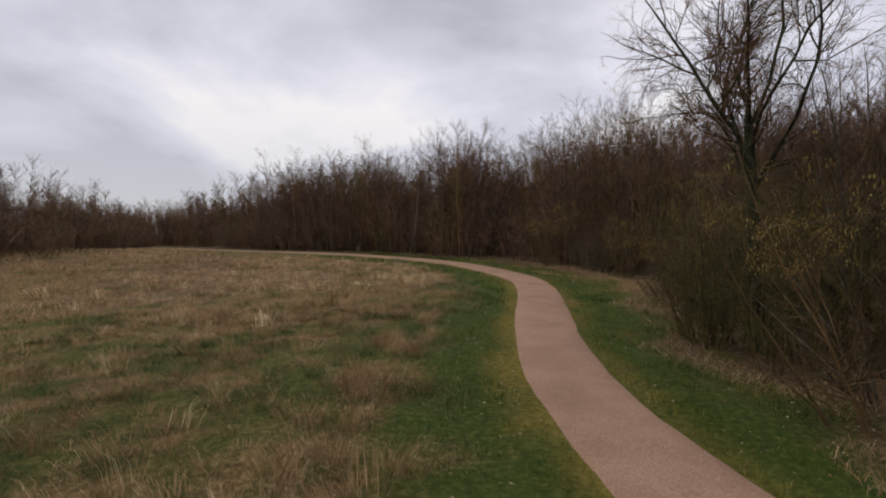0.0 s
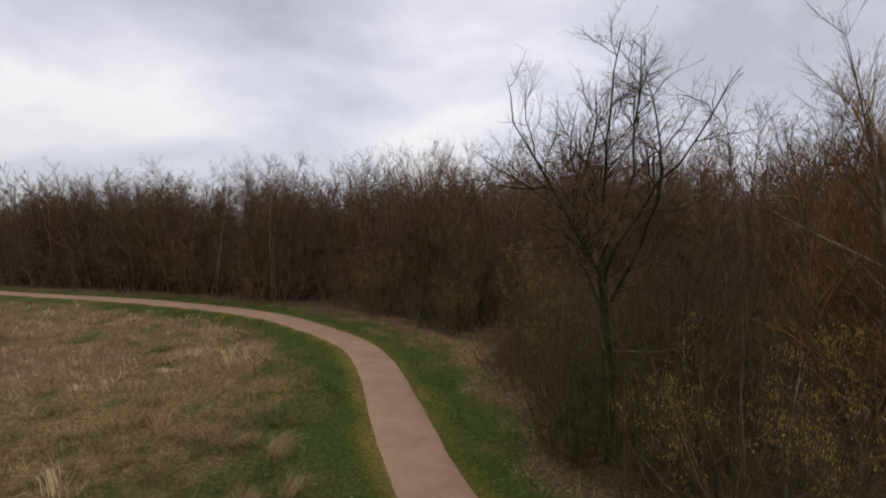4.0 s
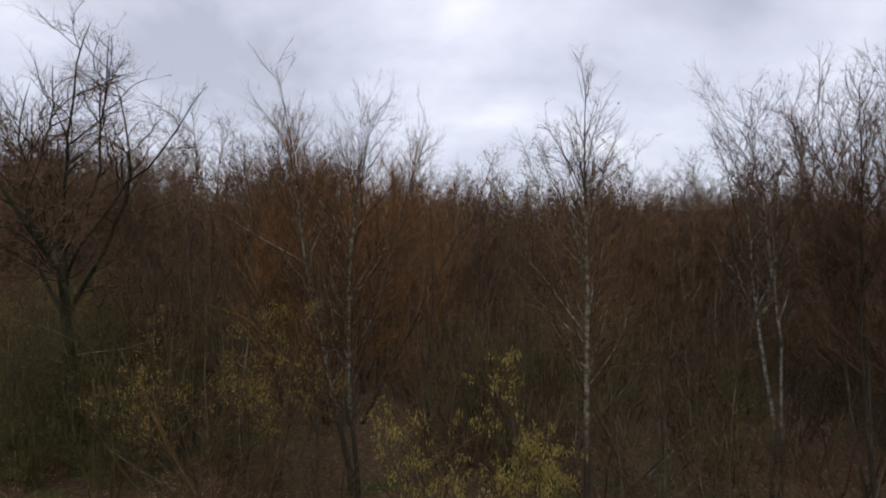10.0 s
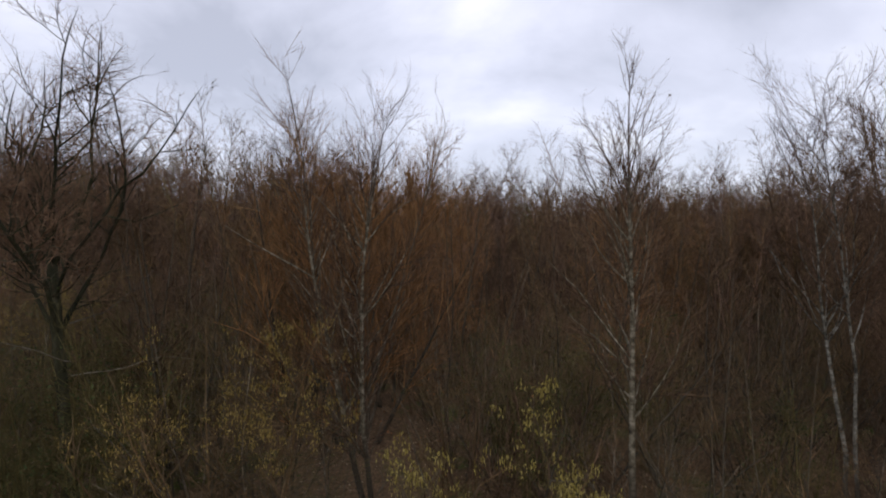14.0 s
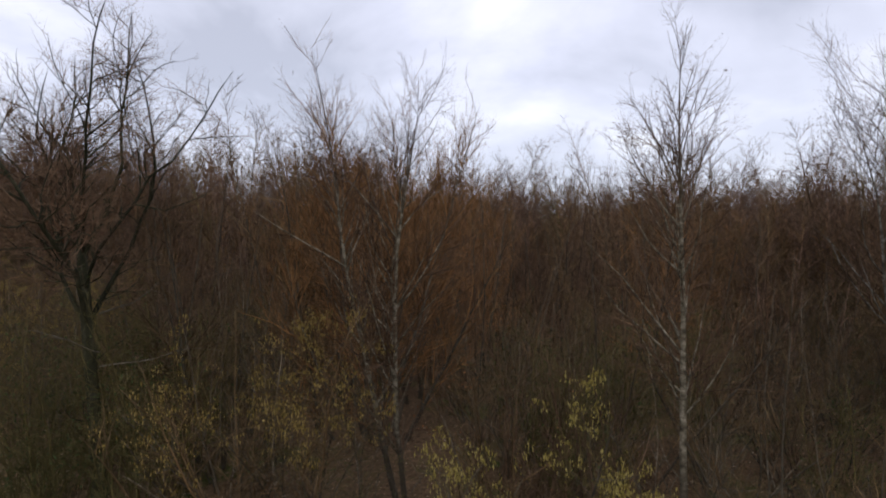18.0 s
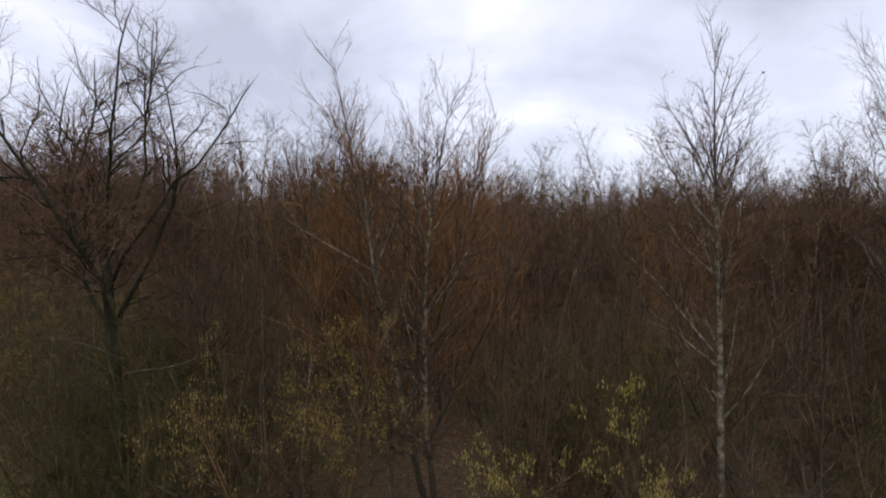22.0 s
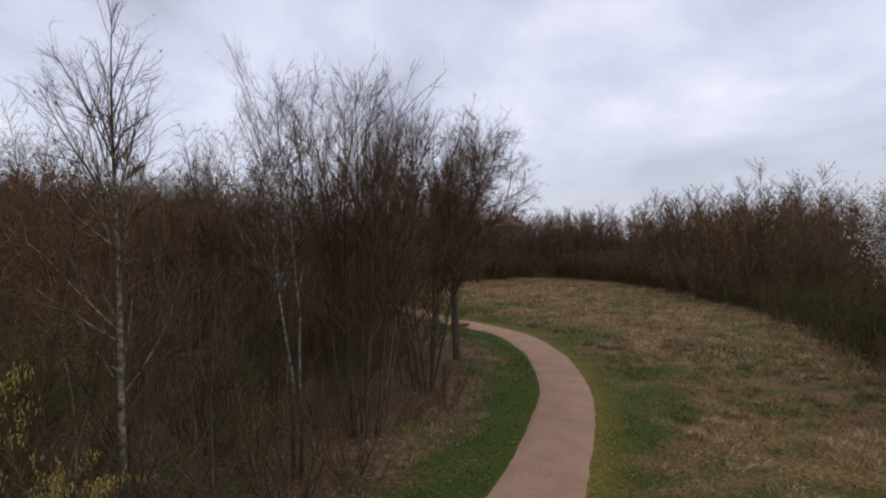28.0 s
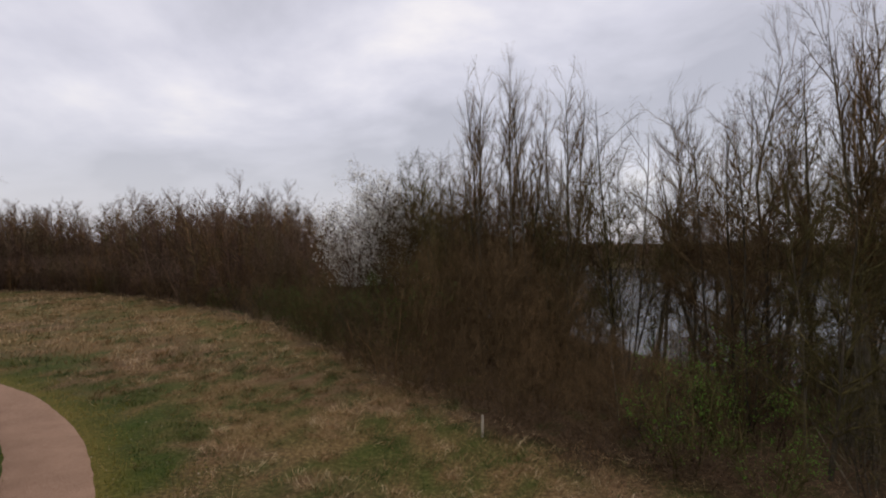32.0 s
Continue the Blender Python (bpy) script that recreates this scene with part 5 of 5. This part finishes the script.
rng = np.random.default_rng(80)
groups = []
for tufts, each, x0, x1, y0, y1, h0, h1, wide, reach in ((3600, 16, -10, 2, 3, 17, 0.08, 0.24, 0.0040, 0.16), (1500, 64, -10, 2, 3, 17, 0.18, 0.46, 0.0040, 0.17), (5600, 14, -28, 2.5, 15, 36, 0.18, 0.48, 0.008, 0.25), (3400, 8, -45, 3, 34, 64, 0.25, 0.6, 0.024, 0.4),
                                                        (4200, 12, -7, 13, -24, -5, 0.16, 0.42, 0.010, 0.2), (5200, 8, 0, 46, -60, -20, 0.22, 0.55, 0.022, 0.4),
                                                        (3600, 11, -13, 2.5, -6, 4, 0.16, 0.45, 0.008, 0.17), (1500, 10, -26, -9, -8, 16, 0.2, 0.5, 0.014, 0.3), (1300, 34, -6, 14, -26, -5, 0.22, 0.5, 0.008, 0.2), (1500, 14, 2, 40, -55, -22, 0.35, 0.7, 0.02, 0.4), (260, 70, -9, 1, 4, 18, 0.35, 0.75, 0.0045, 0.22), (300, 40, -26, 2, 14, 36, 0.45, 0.85, 0.012, 0.3)):
    x, y, k, out = tufted(rng, tufts, each, x0, x1, y0, y1, reach)
    m = k.max() + 1
    tone = dry_tone(rng, x, y) + rng.normal(0, 0.2, m)[k]
    size = rng.uniform(0.5, 1.25, m)[k]
    tall = rng.uniform(h0, h1, len(x)) * size * np.where(tone < 0.27, 0.55, 1.0)
    lie = rng.uniform(0.7, 1.55, m)[k] + rng.normal(0, 0.2, len(x))
    flop = np.where(rng.random(len(x)) < 0.5, out, (rng.normal(2.2, 0.9, m))[k])
    groups.append((blades(rng, x, y, tall, wide * rng.uniform(0.6, 1.4, len(x)), np.clip(lie, 0.1, 1.6), flop), np.clip(tone, 0, 1)))
k = np.repeat(np.arange(26), 160)
ty = rng.uniform(5, 16, 26)[k] + rng.normal(0, 0.12, len(k))
tx = (np.interp(ty, WAY_LINE[:, 1], WAY_LINE[:, 0]) - rng.uniform(2.9, 4.4, 26)[k]) + rng.normal(0, 0.12, len(k))
groups.append((blades(rng, tx, ty, rng.uniform(0.35, 0.8, len(k)), rng.uniform(0.003, 0.005, len(k)), rng.uniform(0.5, 1.4, len(k)), rng.normal(rng.uniform(-2.5, 0.5, 26)[k], 0.9)), np.clip(rng.normal(0.72, 0.14, len(k)), 0.33, 1)))
sow("meadow_grass", "tussocky straw-coloured winter meadow grass with green patches", groups, GRASS_DRY)

groups = []
for count, lo, hi, y0, y1, tall, wide in ((82000, -4.2, 4.2, -4.5, 20, 0.10, 0.0065), (24000, -4.2, 4.5, 18, 42, 0.12, 0.014), (44000, -4.2, 4.0, -24, -4, 0.13, 0.011)):
    inside = np.flatnonzero((WAY_LINE[:-1, 1] > y0) & (WAY_LINE[:-1, 1] < y1))
    k = rng.choice(inside, count)
    f = rng.random((count, 1))
    p = WAY_LINE[k] * (1 - f) + WAY_LINE[k + 1] * f
    tan = unit(WAY_LINE[k + 1] - WAY_LINE[k])
    p = p + np.c_[tan[:, 1], -tan[:, 0]] * rng.uniform(lo, hi, (count, 1))
    x, y = p[:, 0], p[:, 1]
    away = np.abs(aside(WAY_LINE, x, y))
    bare = (rng.random(count) < 0.6) & (away < 1.12 + 0.3 * value_noise(x, y, 1.3, 16)) & (aside(WAY_LINE, x, y) < 0)  # the mossy strip
    keep = ~bare & (away > 0.80 + 0.25 * rng.random(count)) & (away < 2.6 + 1.8 * value_noise(x, y, 0.8, 12))
    x, y, away = x[keep], y[keep], away[keep]
    tone = np.clip(value_noise(x, y, 0.9, 13) * 0.75 + 0.8 * np.clip(1.45 - away, 0, 0.6) + rng.normal(0, 0.14, len(x)), 0, 1)
    south = (y < 2) & (aside(WAY_LINE, x, y) < 0)  # yellower moss on the meadow side of the bend
    bend = (y < 2) & ~south
    tone = tone + south * (0.26 * np.clip(2.7 - away, 0, 1.0) + 0.5 * value_noise(x, y, 2.1, 17) - 0.12) - bend * 0.22
    tone = np.clip(np.where(rng.random(len(x)) < np.where(y < 2, 0.07, 0.035), rng.uniform(0.8, 1.0, len(x)), tone), 0, 1)
    clump = 0.35 + 1.5 * value_noise(x, y, 2.6, 14) ** 1.5
    groups.append((blades(rng, x, y, tall * clump * rng.uniform(0.5, 1.6, len(x)), np.full(len(x), wide), rng.uniform(0.2, 1.0, len(x))), tone))
sow("verge_grass", "short green grass along both sides of the path", groups, GRASS_GREEN)

# dead grass under the trees at the wood's edge
count = 210000
x, y = rng.uniform(3, 24, count), rng.uniform(-16, 34, count)
d = aside(WAY_LINE, x, y) - wood_edge(y)
keep = (d > np.where(np.abs(y - 23) < 6, -2.6, -1.0)) & (d < 1.7) & (value_noise(x, y, 0.8, 21) > 0.42)
hx, hy = rng.uniform(-12, 12, 40000), rng.uniform(-36, -6, 40000)
h = aside(HEDGE_LINE, hx, hy)
near = (h > -1.0) & (h < 2.4) & (value_noise(hx, hy, 0.8, 22) > 0.25)
x, y = np.r_[x[keep], hx[near]], np.r_[y[keep], hy[near]]
sow("edge_grass", "bleached dead grass at the edge of the wood", [(blades(rng, x, y, rng.uniform(0.10, 0.32, len(x)), np.full(len(x), 0.0065), rng.uniform(0.7, 1.6, len(x))), np.clip(rng.normal(0.68, 0.2, len(x)), 0.3, 1))], GRASS_DRY)

# fallen leaves
count = 70000
x, y = rng.uniform(-3, 24, count), rng.uniform(-20, 32, count)
s = aside(WAY_LINE, x, y)
keep = ((s > 1.0) & (s < 12) & (rng.random(count) < np.where(s < 3, 0.17, 0.8))) | ((s < -0.95) & (s > -4) & (rng.random(count) < 0.2))
x, y = x[keep], y[keep]
sow_at = np.c_[x, y, rise(x, y) + 0.03 + 0.05 * rng.random(len(x))]
v, t = leaves(rng, sow_at, 0.055, 0.0)
v[:, 2] = sow_at[:, 2].repeat(4) + (v[:, 2] - sow_at[:, 2].repeat(4)) * 0.35
tagged(new("leaf_litter", mesh_from("leaf_litter", v, t, [LITTER])), "pale fallen leaves on grass and woodland floor", "leaves", kind="stuff")
